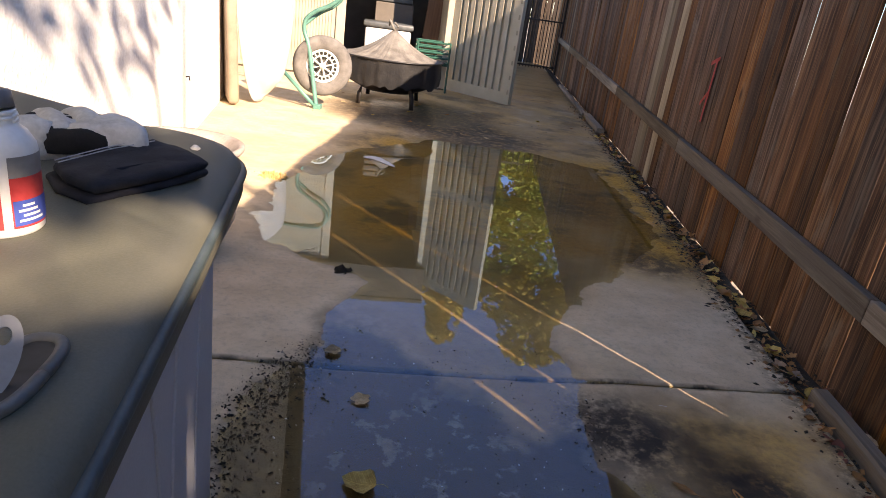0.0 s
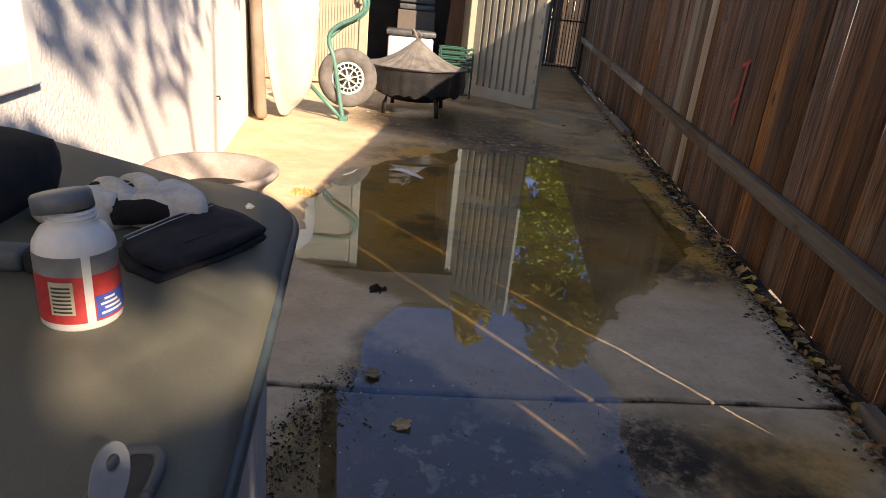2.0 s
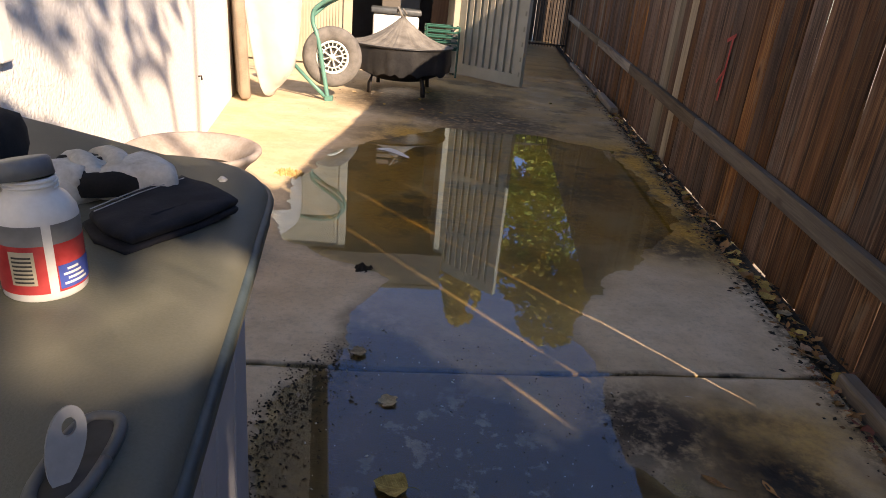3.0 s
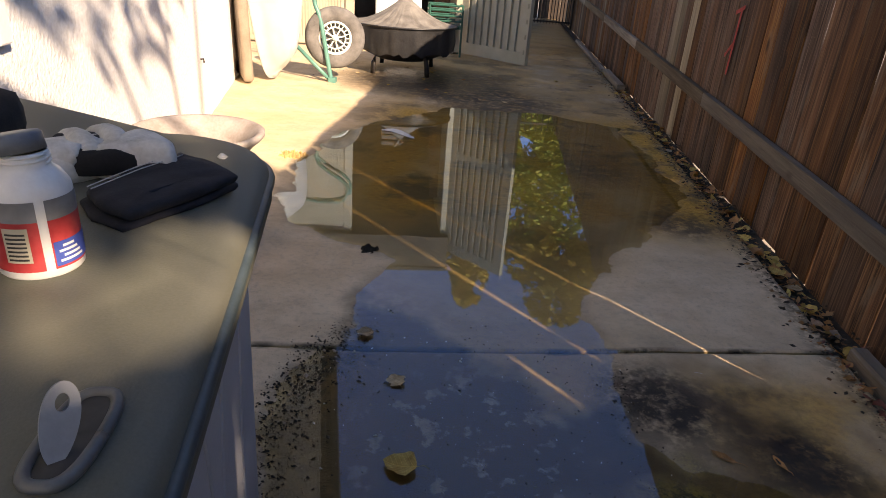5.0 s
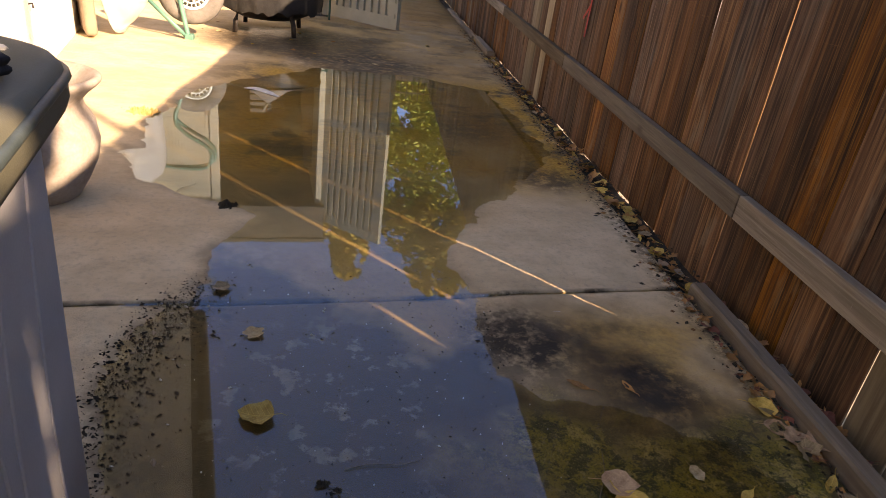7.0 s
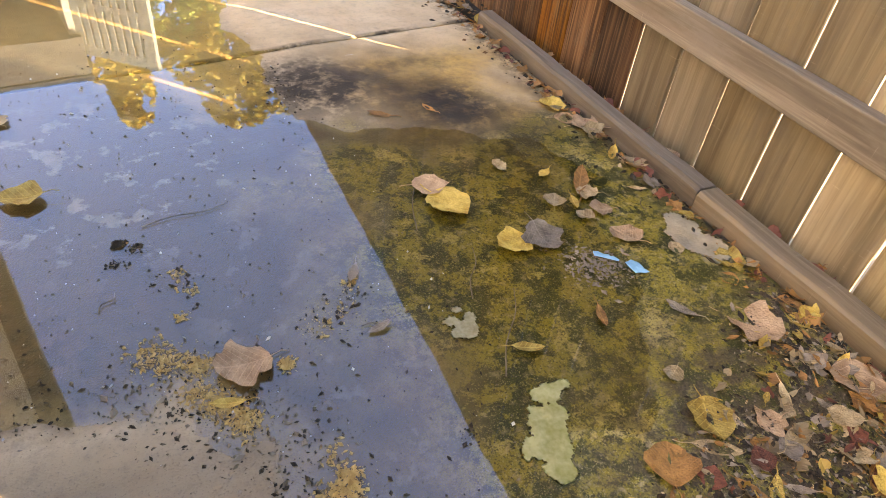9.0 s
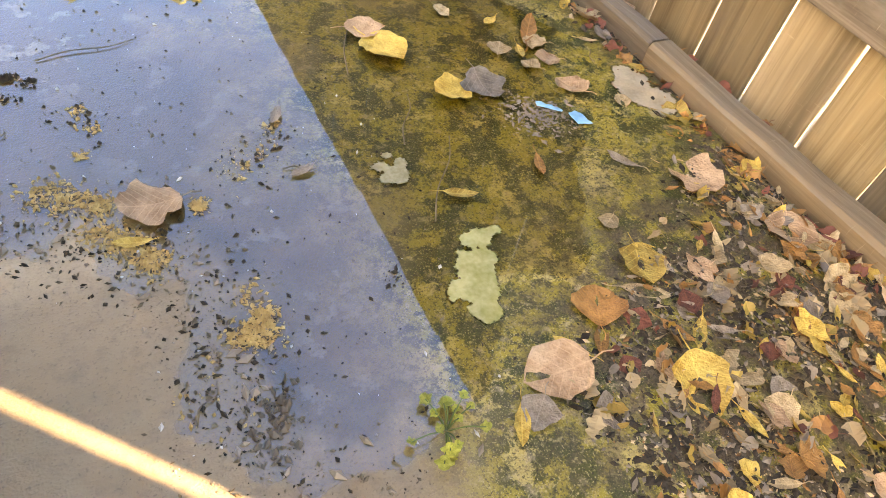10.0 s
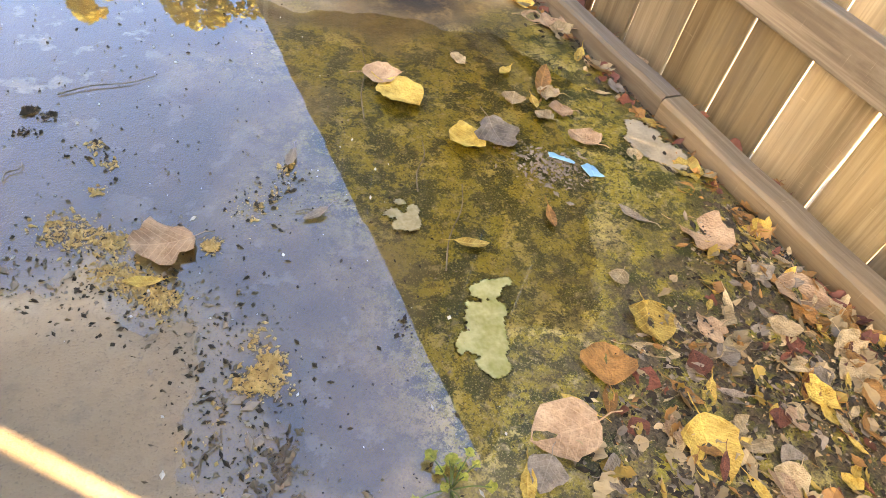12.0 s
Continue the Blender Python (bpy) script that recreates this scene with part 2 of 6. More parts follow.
SOIL = mat("dark_soil", (0.016, 0.012, 0.009), (0.07, 0.052, 0.035), 14, 0.97, 1.0, 120, dist=0.012)
GRAVEL = mat("dry_earth", (0.22, 0.18, 0.13), (0.40, 0.34, 0.26), 4, 0.95, 0.8, 70)
LID = mat("olive_grey_plastic", (0.078, 0.082, 0.060), (0.122, 0.120, 0.094), 4, 0.58, 0.25, 420)
LIDEDGE = mat("dark_green_plastic", (0.028, 0.045, 0.05), (0.055, 0.078, 0.085), 20, 0.42, 0.15, 200)
BOXBODY = mat("pale_grey_plastic", (0.38, 0.39, 0.42), (0.48, 0.49, 0.52), 5, 0.55, 0.15, 250)
GREYPLASTIC = mat("blue_grey_plastic", (0.065, 0.074, 0.08), (0.11, 0.12, 0.125), 20, 0.45, 0.15, 200)
LATCHPALE = mat("faded_blue_grey_plastic", (0.15, 0.17, 0.20), (0.22, 0.245, 0.28), 20, 0.5, 0.15, 200)
WHITEPLASTIC = mat("white_bottle_plastic", (0.68, 0.68, 0.66), (0.82, 0.82, 0.80), 30, 0.35, 0.1, 200)
DARKCAP = mat("slate_cap_plastic", (0.10, 0.12, 0.14), (0.16, 0.18, 0.20), 40, 0.45, 0.2, 200)
REDLABEL = mat("red_label", (0.42, 0.03, 0.035), (0.58, 0.07, 0.07), 30, 0.4, 0.05)
BLUELABEL = mat("blue_label", (0.03, 0.06, 0.30), (0.06, 0.11, 0.42), 30, 0.4, 0.05)
GREYLABEL = mat("silver_label", (0.16, 0.165, 0.17), (0.24, 0.245, 0.25), 40, 0.4, 0.05)
BUFFLABEL = mat("buff_label", (0.42, 0.38, 0.28), (0.55, 0.50, 0.38), 40, 0.5, 0.05)
BARBLACK = mat("print_and_shade_black", (0.02, 0.02, 0.02), (0.05, 0.05, 0.05), 40, 0.5, 0.05)
GLOVEWHITE = mat("white_leather", (0.48, 0.45, 0.40), (0.74, 0.71, 0.66), 25, 0.85, 0.5, 200)
NAVY = mat("navy_canvas", (0.005, 0.006, 0.011), (0.015, 0.017, 0.027), 40, 0.92, 0.6, 500, dist=0.002)
STITCH = mat("pale_thread", (0.45, 0.45, 0.45), (0.6, 0.6, 0.6), 100, 0.8, 0.1)
BLACKCLOTH = mat("black_fabric", (0.006, 0.006, 0.007), (0.02, 0.02, 0.022), 30, 0.95, 0.6, 400, dist=0.002)
CLAY = mat("weathered_clay", (0.26, 0.215, 0.19), (0.42, 0.375, 0.345), 9, 0.85, 0.5, 90)
GREENPAINT = mat("green_painted_steel", (0.06, 0.20, 0.165), (0.10, 0.27, 0.225), 15, 0.42, 0.15, 120)
TRAY = mat("chalky_white_tray", (0.76, 0.75, 0.73), (0.86, 0.86, 0.85), 6, 0.6, 0.2, 120)
TRAYIN = mat("dusty_brown_tray", (0.20, 0.15, 0.11), (0.30, 0.24, 0.18), 6, 0.75, 0.3, 120)
RUBBER = mat("grey_tyre_rubber", (0.10, 0.095, 0.09), (0.19, 0.18, 0.17), 12, 0.9, 0.4, 150)
RIM = mat("white_wheel_plastic", (0.62, 0.66, 0.62), (0.76, 0.80, 0.76), 20, 0.45, 0.1)
COVER = mat("black_vinyl_cover", (0.012, 0.012, 0.013), (0.03, 0.03, 0.031), 8, 0.42, 0.5, 60, dist=0.008)
COVERTOP = mat("dusty_vinyl_top", (0.12, 0.11, 0.098), (0.24, 0.225, 0.20), 10, 0.8, 0.4, 90)
IRON = mat("black_iron", (0.015, 0.013, 0.012), (0.045, 0.035, 0.03), 20, 0.6, 0.3, 120, metal=0.3)
SHED = mat("beige_resin", (0.36, 0.325, 0.24), (0.44, 0.40, 0.305), 5, 0.55, 0.12, 180)
# the shed's resin again, with the shade indoors put into its colour
SHEDSHADE = mat("shaded_shed_resin", (0.10, 0.085, 0.07), (0.15, 0.13, 0.11), 5, 0.7, 0.1)
# darker copy of the resin: shade inside the door's holes as colour
HOLESHADE = mat("shaded_hole_resin", (0.20, 0.18, 0.13), (0.27, 0.245, 0.18), 8, 0.7, 0.1)
BROWNWOOD = mat("brown_board", (0.10, 0.045, 0.02), (0.20, 0.10, 0.05), 5, 0.6, 0.3, 60, stretch=(6, 6, 0.4))
WINFRAME = mat("white_vinyl", (0.72, 0.73, 0.74), (0.82, 0.83, 0.84), 10, 0.4, 0.05)
FASCIA = mat("dark_brown_trim", (0.035, 0.028, 0.02), (0.08, 0.062, 0.045), 6, 0.7, 0.3)
SOFFIT = mat("cream_soffit", (0.80, 0.78, 0.73), (0.88, 0.86, 0.81), 5, 0.85, 0.3)
ROOF = mat("grey_shingle", (0.10, 0.09, 0.085), (0.2, 0.185, 0.17), 20, 0.95, 0.8)
REDPAINT = mat("red_spray_paint", (0.30, 0.03, 0.02), (0.45, 0.06, 0.05), 30, 0.8, 0.2)
BARK = mat("grey_bark", (0.07, 0.055, 0.042), (0.19, 0.16, 0.125), 12, 0.95, 1.0, 70, stretch=(3, 3, 0.5), dist=0.02)
BASKETGREEN = mat("green_basket_plastic", (0.01, 0.07, 0.05), (0.02, 0.11, 0.08), 20, 0.5, 0.1)
TWIG = mat("dry_twig", (0.10, 0.075, 0.05), (0.24, 0.19, 0.13), 30, 0.9, 0.4)

def leaf_mat(name, c1, c2):
    m = mat(name, c1, c2, 3.2, 0.62, 0.5, 22, vary=0.30, dist=0.02)
    b = m.node_tree.nodes["Principled BSDF"]
    N, L = m.node_tree.nodes, m.node_tree.links
    tc, sp = N.new("ShaderNodeTexCoord"), N.new("ShaderNodeSeparateXYZ")
    L.new(tc.outputs["Object"], sp.inputs[0])
    def mth(op, a, c=0.0):
        x = N.new("ShaderNodeMath")
        x.operation = op
        for k, v in enumerate((a, c)):
            if isinstance(v, (int, float)):
                x.inputs[k].default_value = v
            else:
                L.new(v, x.inputs[k])
        return x.outputs[0]
    off = mth("ABSOLUTE", sp.outputs[0])
    rib = mth("LESS_THAN", off, 0.014)
    side = mth("GREATER_THAN", mth("SINE", mth("MULTIPLY", mth("SUBTRACT", sp.outputs[1], mth("MULTIPLY", off, 0.8)), 42.0)), 0.94)
    vein = mth("MULTIPLY", mth("MAXIMUM", rib, side), 0.35)
    col = b.inputs["Base Color"].links[0].from_socket
    mx = N.new("ShaderNodeMix")
    mx.data_type = "RGBA"
    L.new(vein, mx.inputs[0])
    L.new(col, mx.inputs[6])
    mx.inputs[7].default_value = tuple(min(1, v * 1.25) for v in c2) + (1,)
    L.new(mx.outputs[2], b.inputs["Base Color"])
    return m
YELLOW = leaf_mat("yellow_leaf", (0.36, 0.20, 0.03), (0.66, 0.47, 0.13))
BUFF = leaf_mat("buff_leaf", (0.26, 0.175, 0.085), (0.54, 0.41, 0.25))
PINK = leaf_mat("pinkish_dry_leaf", (0.30, 0.17, 0.095), (0.55, 0.37, 0.235))
ORANGE = leaf_mat("orange_brown_leaf", (0.20, 0.085, 0.025), (0.46, 0.22, 0.07))
DARKRED = leaf_mat("dark_red_leaf", (0.10, 0.022, 0.014), (0.24, 0.07, 0.04))
GREYLEAF = leaf_mat("grey_brown_leaf", (0.14, 0.11, 0.085), (0.30, 0.25, 0.20))
LIMELEAF = leaf_mat("yellow_green_leaf", (0.22, 0.24, 0.03), (0.46, 0.46, 0.09))
GOLDLEAF = leaf_mat("golden_leaf", (0.42, 0.26, 0.03), (0.70, 0.48, 0.09))
GREENLEAF = leaf_mat("green_leaf", (0.04, 0.075, 0.018), (0.11, 0.16, 0.04))
SCUM = mat("pale_green_scum", (0.46, 0.46, 0.17), (0.72, 0.70, 0.40), 30, 0.8, 0.5, 120)
STAIN = mat("pale_mineral_crust", (0.44, 0.40, 0.24), (0.66, 0.61, 0.43), 40, 0.9, 0.6, 160)
PALECONCRETE = mat("pale_dry_concrete", (0.48, 0.41, 0.30), (0.68, 0.60, 0.46), 25, 0.9, 0.6, 160)
SAND = mat("seed_grit", (0.36, 0.22, 0.08), (0.62, 0.43, 0.19), 60, 0.95, 0.5)
WRAP = mat("light_blue_wrapper", (0.10, 0.40, 0.62), (0.18, 0.52, 0.74), 30, 0.35, 0.2)
PAPER = mat("grey_white_scrap", (0.5, 0.5, 0.48), (0.68, 0.68, 0.66), 30, 0.7, 0.3)

# ---- building helpers ----
def link(name, bm, material, parent=None, label="", smooth=False):
    me = bpy.data.meshes.new(name)
    bm.normal_update()
    bm.to_mesh(me)
    bm.free()
    me.materials.append(material)
    if smooth:
        me.polygons.foreach_set("use_smooth", [True] * len(me.polygons))
    ob = new(name, me)
    if parent is not None:
        ob.parent = parent
    if label:
        ob["label"] = label
    return ob

def part(name, bm, material, parent, label="", smooth=False):
    return link(name, bm, material, parent, label, smooth)

def thing(name, m, label, category, group="", kind=""):
    e = new(name)
    e.matrix_world = m
    e.empty_display_size = 0.1
    return tagged(e, label, category, group, kind)

def box(bm, x0, x1, y0, y1, z0, z1, bevel=0.0, m=None):
    r = bmesh.ops.create_cube(bm, size=1.0)
    vs = r["verts"]
    for v in vs:
        v.co = Vector((x0 + (v.co.x + 0.5) * (x1 - x0), y0 + (v.co.y + 0.5) * (y1 - y0), z0 + (v.co.z + 0.5) * (z1 - z0)))
    if bevel > 0:
        es = {e for v in vs for e in v.link_edges}
        vs = bmesh.ops.bevel(bm, geom=list(es), offset=bevel, segments=2, affect="EDGES", profile=0.5)["verts"]
    if m is not None:
        bmesh.ops.transform(bm, matrix=m, verts=list({v for v in vs}))
    return bm

def boxed(x0, x1, y0, y1, z0, z1, bevel=0.004):
    return box(bmesh.new(), x0, x1, y0, y1, z0, z1, bevel)

def lathe(bm, profile, seg=40, wob=0.0):
    """Turn a profile of (radius, height) round z."""
    rings = []
    for r, z in profile:
        rings.append([bm.verts.new((r * math.cos(2 * math.pi * k / seg) * (1 + wob * math.sin(3 * k)), r * math.sin(2 * math.pi * k / seg), z)) for k in range(seg)])
    for a, b in zip(rings, rings[1:]):
        for k in range(seg):
            bm.faces.new((a[k], a[(k + 1) % seg], b[(k + 1) % seg], b[k]))
    return bm, rings

def tube(bm, pts, r, seg=10, taper=1.0):
    """A round bar along a line of points."""
    pts = [Vector(p) for p in pts]
    rings = []
    up = Vector((0.13, 0.21, 0.97)).normalized()
    for k, p in enumerate(pts):
        d = (pts[min(k + 1, len(pts) - 1)] - pts[max(k - 1, 0)]).normalized()
        a = d.cross(up)
        if a.length < 0.05:
            a = d.cross(Vector((1, 0, 0)))
        a.normalize()
        b = d.cross(a)
        rr = r * (1 + (taper - 1) * k / max(1, len(pts) - 1))
        rings.append([bm.verts.new(p + rr * (math.cos(2 * math.pi * j / seg) * a + math.sin(2 * math.pi * j / seg) * b)) for j in range(seg)])
    for a, b in zip(rings, rings[1:]):
        for j in range(seg):
            bm.faces.new((a[j], a[(j + 1) % seg], b[(j + 1) % seg], b[j]))
    bm.faces.new(rings[0][::-1])
    bm.faces.new(rings[-1])
    return bm

def bend(pts, n=6):
    """A smooth line through points (Catmull-Rom)."""
    P = [Vector(p) for p in pts]
    P = [2 * P[0] - P[1]] + P + [2 * P[-1] - P[-2]]
    out = []
    for i in range(1, len(P) - 2):
        for k in range(n):
            t = k / n
            a, b, c, d = P[i - 1], P[i], P[i + 1], P[i + 2]
            out.append(0.5 * (2 * b + (c - a) * t + (2 * a - 5 * b + 4 * c - d) * t * t + (3 * b - a - 3 * c + d) * t ** 3))
    out.append(P[-2])
    return out

# ---- lines of the plan ----
def bed_x(y):                     # slab edge along the fence
    return 1.135 + 0.047 * y
def fence_x(y):                   # near face of the fence boards
    return 1.285 + 0.047 * y
FENCE_TURN = -math.degrees(math.atan(0.047))
HOUSE_TURN = 12.0                 # the house stands at an angle to the fence
HOUSE = pose(-1.86, 4.79, 0, 0, 0, HOUSE_TURN)     # origin on the wall's foot; local y runs along the wall

# ---- ground: two concrete slabs, joint, soil ----
SHORE = np.array([(-1.0, 3.33), (-0.83, 3.0), (-0.55, 2.77), (-0.34, 2.67), (-0.37, 2.33), (-0.43, 2.17), (-0.50, 1.95), (-0.56, 1.72),
    (-0.50, 1.3), (-0.38, 1.02), (-0.06, 0.93), (0.07, 0.87), (0.13, 0.74), (0.10, 0.58), (0.13, 0.40), (0.30, 0.36), (0.46, 0.47), (0.57, 0.62),
    (0.76, 0.72), (0.96, 0.95), (1.06, 1.2), (1.02, 1.42), (0.80, 1.55), (0.58, 1.66), (0.44, 1.85), (0.42, 2.1), (0.45, 2.45), (0.52, 2.7),
    (0.85, 3.15), (1.14, 3.6), (1.22, 4.3), (1.14, 5.4), (0.6, 5.72), (-0.22, 5.66), (-0.8, 4.9), (-0.98, 4.3), (-1.02, 3.8)])
def shore_distance(x, y):
    """Distance to the puddle's rim, below zero inside it."""
    best = np.full(x.shape, 1e9)
    inside = np.zeros(x.shape, bool)
    n = len(SHORE)
    for k in range(n):
        ax, ay = SHORE[k]
        bx, by = SHORE[(k + 1) % n]
        dx, dy = bx - ax, by - ay
        t = np.clip(((x - ax) * dx + (y - ay) * dy) / (dx * dx + dy * dy), 0, 1)
        best = np.minimum(best, np.hypot(x - ax - t * dx, y - ay - t * dy))
        cross = ((ay > y) != (by > y)) & (x < dx * (y - ay) / (dy if dy else 1e-9) + ax)
        inside ^= cross
    return np.where(inside, -best, best)

def waves(x, y, seed, octaves=5, base=1.0):
    """Cheap smooth noise from turned sines, about -1 to 1."""
    rng = np.random.RandomState(seed)
    out, amp, tot = 0, 1.0, 0
    for o in range(octaves):
        f = base * 2.0 ** o
        for _ in range(4):
            a, ph = rng.uniform(0, 2 * math.pi, 2)
            out = out + amp * np.sin(f * (x * math.cos(a) + y * math.sin(a)) * 2 * math.pi + ph + 1.7 * np.sin(f * 1.3 * (y * math.cos(a) - x * math.sin(a)) * 3 + ph))
        tot += 2 * amp
        amp *= 0.55
    return out / tot

def near(x, y, cx, cy, r, soft):
    return np.clip((r - np.hypot(x - cx, y - cy)) / soft + 0.5, 0, 1)

def slab(name, v0, v1, label, steps):
    """A concrete slab with its low places, between two lines parallel to the joint."""
    us = np.linspace(0, 1, 170)
    vs = steps
    V, U = np.meshgrid(vs, us, indexing="ij")
    yy0 = 2.078 + V
    x0 = np.minimum(-1.86 - 0.2126 * (yy0 - 4.79) - 0.12, -0.4)
    x1 = 1.135 + 0.047 * (yy0 + 0.15)
    X = x0 + (x1 - x0) * U
    Y = 2.078 + V + 0.126 * X
    d = shore_distance(X, Y) + 0.065 * waves(X, Y, 3, 5, 1.3) + 0.012 * waves(X, Y, 4, 3, 9)
    Z = np.clip(d * 0.05, -0.006, 0.005) + 0.0016 * waves(X, Y, 5, 4, 3) * np.clip(d * 9 + 0.6, 0.25, 1)
    jag = 0.004 * np.clip(waves(np.minimum(X, 1e9), Y, 8, 3, 6), 0, 1)
    edge = np.minimum(np.abs(V - v0), np.abs(V - v1))
    Z = Z - np.where(edge < 0.004, 0.005 + jag, 0)
    wet = np.clip(0.42 - d * 9 + 0.35 * waves(X, Y, 11, 4, 1.1), 0, 1)
    wet = np.maximum(wet, near(X, Y, 0.9, 1.9, 0.42, 0.3) * np.clip(0.5 + waves(X, Y, 12, 4, 1.6), 0, 1))
    wet = np.maximum(wet, np.clip((X - 0.45) * 3, 0, 1) * np.clip((1.75 - Y) * 3, 0, 1))
    wet = np.maximum(wet, np.clip((Y - 9.0) * 1.5, 0, 1) * 0.9)
    wet = np.maximum(wet, 0.62 * np.clip((Y - 5.2) * 2, 0, 1) * np.clip((X + 0.95) * 3, 0, 1) * np.clip(0.75 + waves(X, Y, 16, 5, 0.9), 0, 1))
    # a further darkening of the slab in front of and under the fire pit
    wet = np.maximum(wet, 0.9 * near(X, Y, -0.45, 6.8, 0.8, 0.5))
    wet = wet * (1 - near(X, Y, 1.0, 2.75, 0.42, 0.35)) * (1 - near(X, Y, -0.1, 0.55, 0.28, 0.05))
    wet = np.maximum(wet, 0.68 * np.clip((0.98 - Y) * 6, 0, 1))
    wet = wet * (1 - 0.58 * np.clip((Y - 1.98 + 0.9 * np.minimum(X, 0.2) + 0.1 * waves(X, Y, 15, 4, 2.2)) * 9, 0, 1) * np.clip((3.0 - Y) * 2, 0, 1))
    algae = np.clip((X - 0.22 + 0.1 * waves(X, Y, 21, 3, 2)) * 4, 0, 1) * np.clip((1.62 - Y + 0.12 * waves(X, Y, 22, 3, 2)) * 6, 0, 1)
    rust = np.clip((Y - 2.75 + 0.35 * X + 0.3 * waves(X, Y, 31, 4, 0.8)) * 1.6, 0, 1) * np.clip((6.4 - Y), 0.6, 1)
    rust = np.maximum(rust, 0.75 * np.clip((X - 0.5) * 4, 0, 1) * np.clip((2.2 - Y) * 4, 0, 1) * np.clip((Y - 1.4) * 6, 0, 1))
    # last factor thins the stain at the left: sunlit strip paled by colour
    rust = rust * (1 - near(X, Y, 1.0, 2.7, 0.5, 0.5)) * np.clip((X + 1.0) * 1.8 + 0.15, 0.15, 1)
    dirt = np.clip(1 - np.abs(d + 0.10) * 7, 0, 1) * np.clip((2.5 - Y) * 2, 0, 1) * np.clip((0.0 - X) * 4, 0, 1)
    dirt = np.maximum(dirt, near(X, Y, 0.9, 0.35, 0.4, 0.25))
    dirt = np.maximum(dirt, near(X, Y, 0.52, 1.93, 0.12, 0.14))
    dirt = np.maximum(dirt, 0.8 * np.clip((X - (1.135 + 0.047 * Y) + 0.10) * 14, 0, 1))
    bloom = np.clip(0.75 - np.hypot((X + 0.02) / 0.45, (Y - 1.62) / 0.55), 0, 1) * 3 + np.clip((X - 0.05) * 5, 0, 0.35) * np.clip((1.5 - Y) * 4, 0, 1)
    bloom = np.clip(bloom, 0, 1) * np.clip(-d * 14, 0, 1) * (1 - algae)
    dark_patch = near(X, Y, 0.56, 1.86, 0.17, 0.16) + near(X, Y, 0.86, 1.70, 0.12, 0.14) + 0.8 * near(X, Y, 1.05, 3.35, 0.18, 0.16) + 0.8 * near(X, Y, 0.75, 4.2, 0.25, 0.3)
    dark_patch = np.maximum(dark_patch, np.clip(1.3 - edge / 0.012, 0, 1) * np.clip(0.55 + 0.8 * waves(X, Y, 14, 4, 3), 0, 1))
    # the first two patches here darken the slab round the fire pit
    dark_patch = np.clip(dark_patch + near(X, Y, -0.45, 6.8, 0.75, 0.5) + 0.9 * near(X, Y, 0.2, 6.0, 0.55, 0.5) + 0.6 * near(X, Y, 0.95, 1.5, 0.16, 0.2), 0, 1)
    n0, n1 = X.shape
    co = np.stack([X, Y, Z], -1).reshape(-1, 3)
    i = np.arange(n0 * n1).reshape(n0, n1)
    faces = np.stack([i[:-1, :-1], i[:-1, 1:], i[1:, 1:], i[1:, :-1]], -1).reshape(-1, 4)
    rim = np.concatenate([i[0, :], i[1:, -1], i[-1, -2::-1], i[-2:0:-1, 0]])
    low = co[rim].copy()
    low[:, 2] = -0.10
    base = len(co)
    m = len(rim)
    skirt = [(int(rim[(k + 1) % m]), int(rim[k]), base + k, base + (k + 1) % m) for k in range(m)]
    me = bpy.data.meshes.new(name)
    me.from_pydata(np.vstack([co, low]).tolist(), [], faces.tolist() + skirt)
    for nm, arr in (("wet", wet), ("algae", algae), ("rust", rust), ("dirt", dirt), ("bloom", bloom), ("dark_patch", dark_patch)):
        a = me.attributes.new(nm, "FLOAT", "POINT")
        a.data.foreach_set("value", np.concatenate([arr.ravel(), np.full(m, 0.5)]).astype(np.float32))
    me.polygons.foreach_set("use_smooth", [True] * (len(faces)) + [False] * len(skirt))
    me.materials.append(CONCRETE)
    return tagged(new(name, me), label, "pavement", kind="structure")

slab("pavement_near", -4.2, -0.006, "stained grey concrete slab under a shallow puddle", np.concatenate([np.linspace(-4.2, -2.2, 12), np.linspace(-2.18, -0.012, 190), [-0.006]]))
slab("pavement_far", 0.006, 16, "brown-stained concrete slab with a wide puddle", np.concatenate([[0.006], np.linspace(0.012, 2.0, 150), np.linspace(2.02, 5.0, 150), np.linspace(5.05, 16, 120)]))

bm = bmesh.new()
g = [bm.verts.new(c) for c in ((-60, -60, -0.06), (60, -60, -0.06), (60, 90, -0.06), (-60, 90, -0.06))]
bm.faces.new(g)
tagged(link("ground", bm, GRAVEL), "dry bare earth round the yard", "ground", kind="structure")

bm = bmesh.new()
rows = 260
prev = None
for k in range(rows):
    y = -2 + 18.5 * k / (rows - 1)
    row = []
    for j in range(7):
        x = bed_x(y) - 0.03 + 0.03 * j
        row.append(bm.verts.new((x, y, -0.03 + 0.012 * noise.noise((x * 14, y * 14, 0)) + 0.01 * noise.noise((x * 50, y * 50, 3)))))
    if prev:
        for j in range(6):
            bm.faces.new((prev[j], prev[j + 1], row[j + 1], row[j]))
    prev = row
tagged(link("soil_strip", bm, SOIL, smooth=True), "dark damp soil strip along the fence", "soil", kind="structure")

bm = bmesh.new()
w = [bm.verts.new((x, y, -0.0008)) for x, y in ((-1.25, 0.1), (1.12, 0.1), (1.16, 1.0), (1.2, 2.0), (1.3, 4.0), (1.38, 6.1), (-1.35, 6.1), (-1.35, 3.0))]
bm.faces.new(w)
tagged(link("water", bm, WATER), "still shallow puddle mirroring sky, shed and fence", "water", kind="structure")

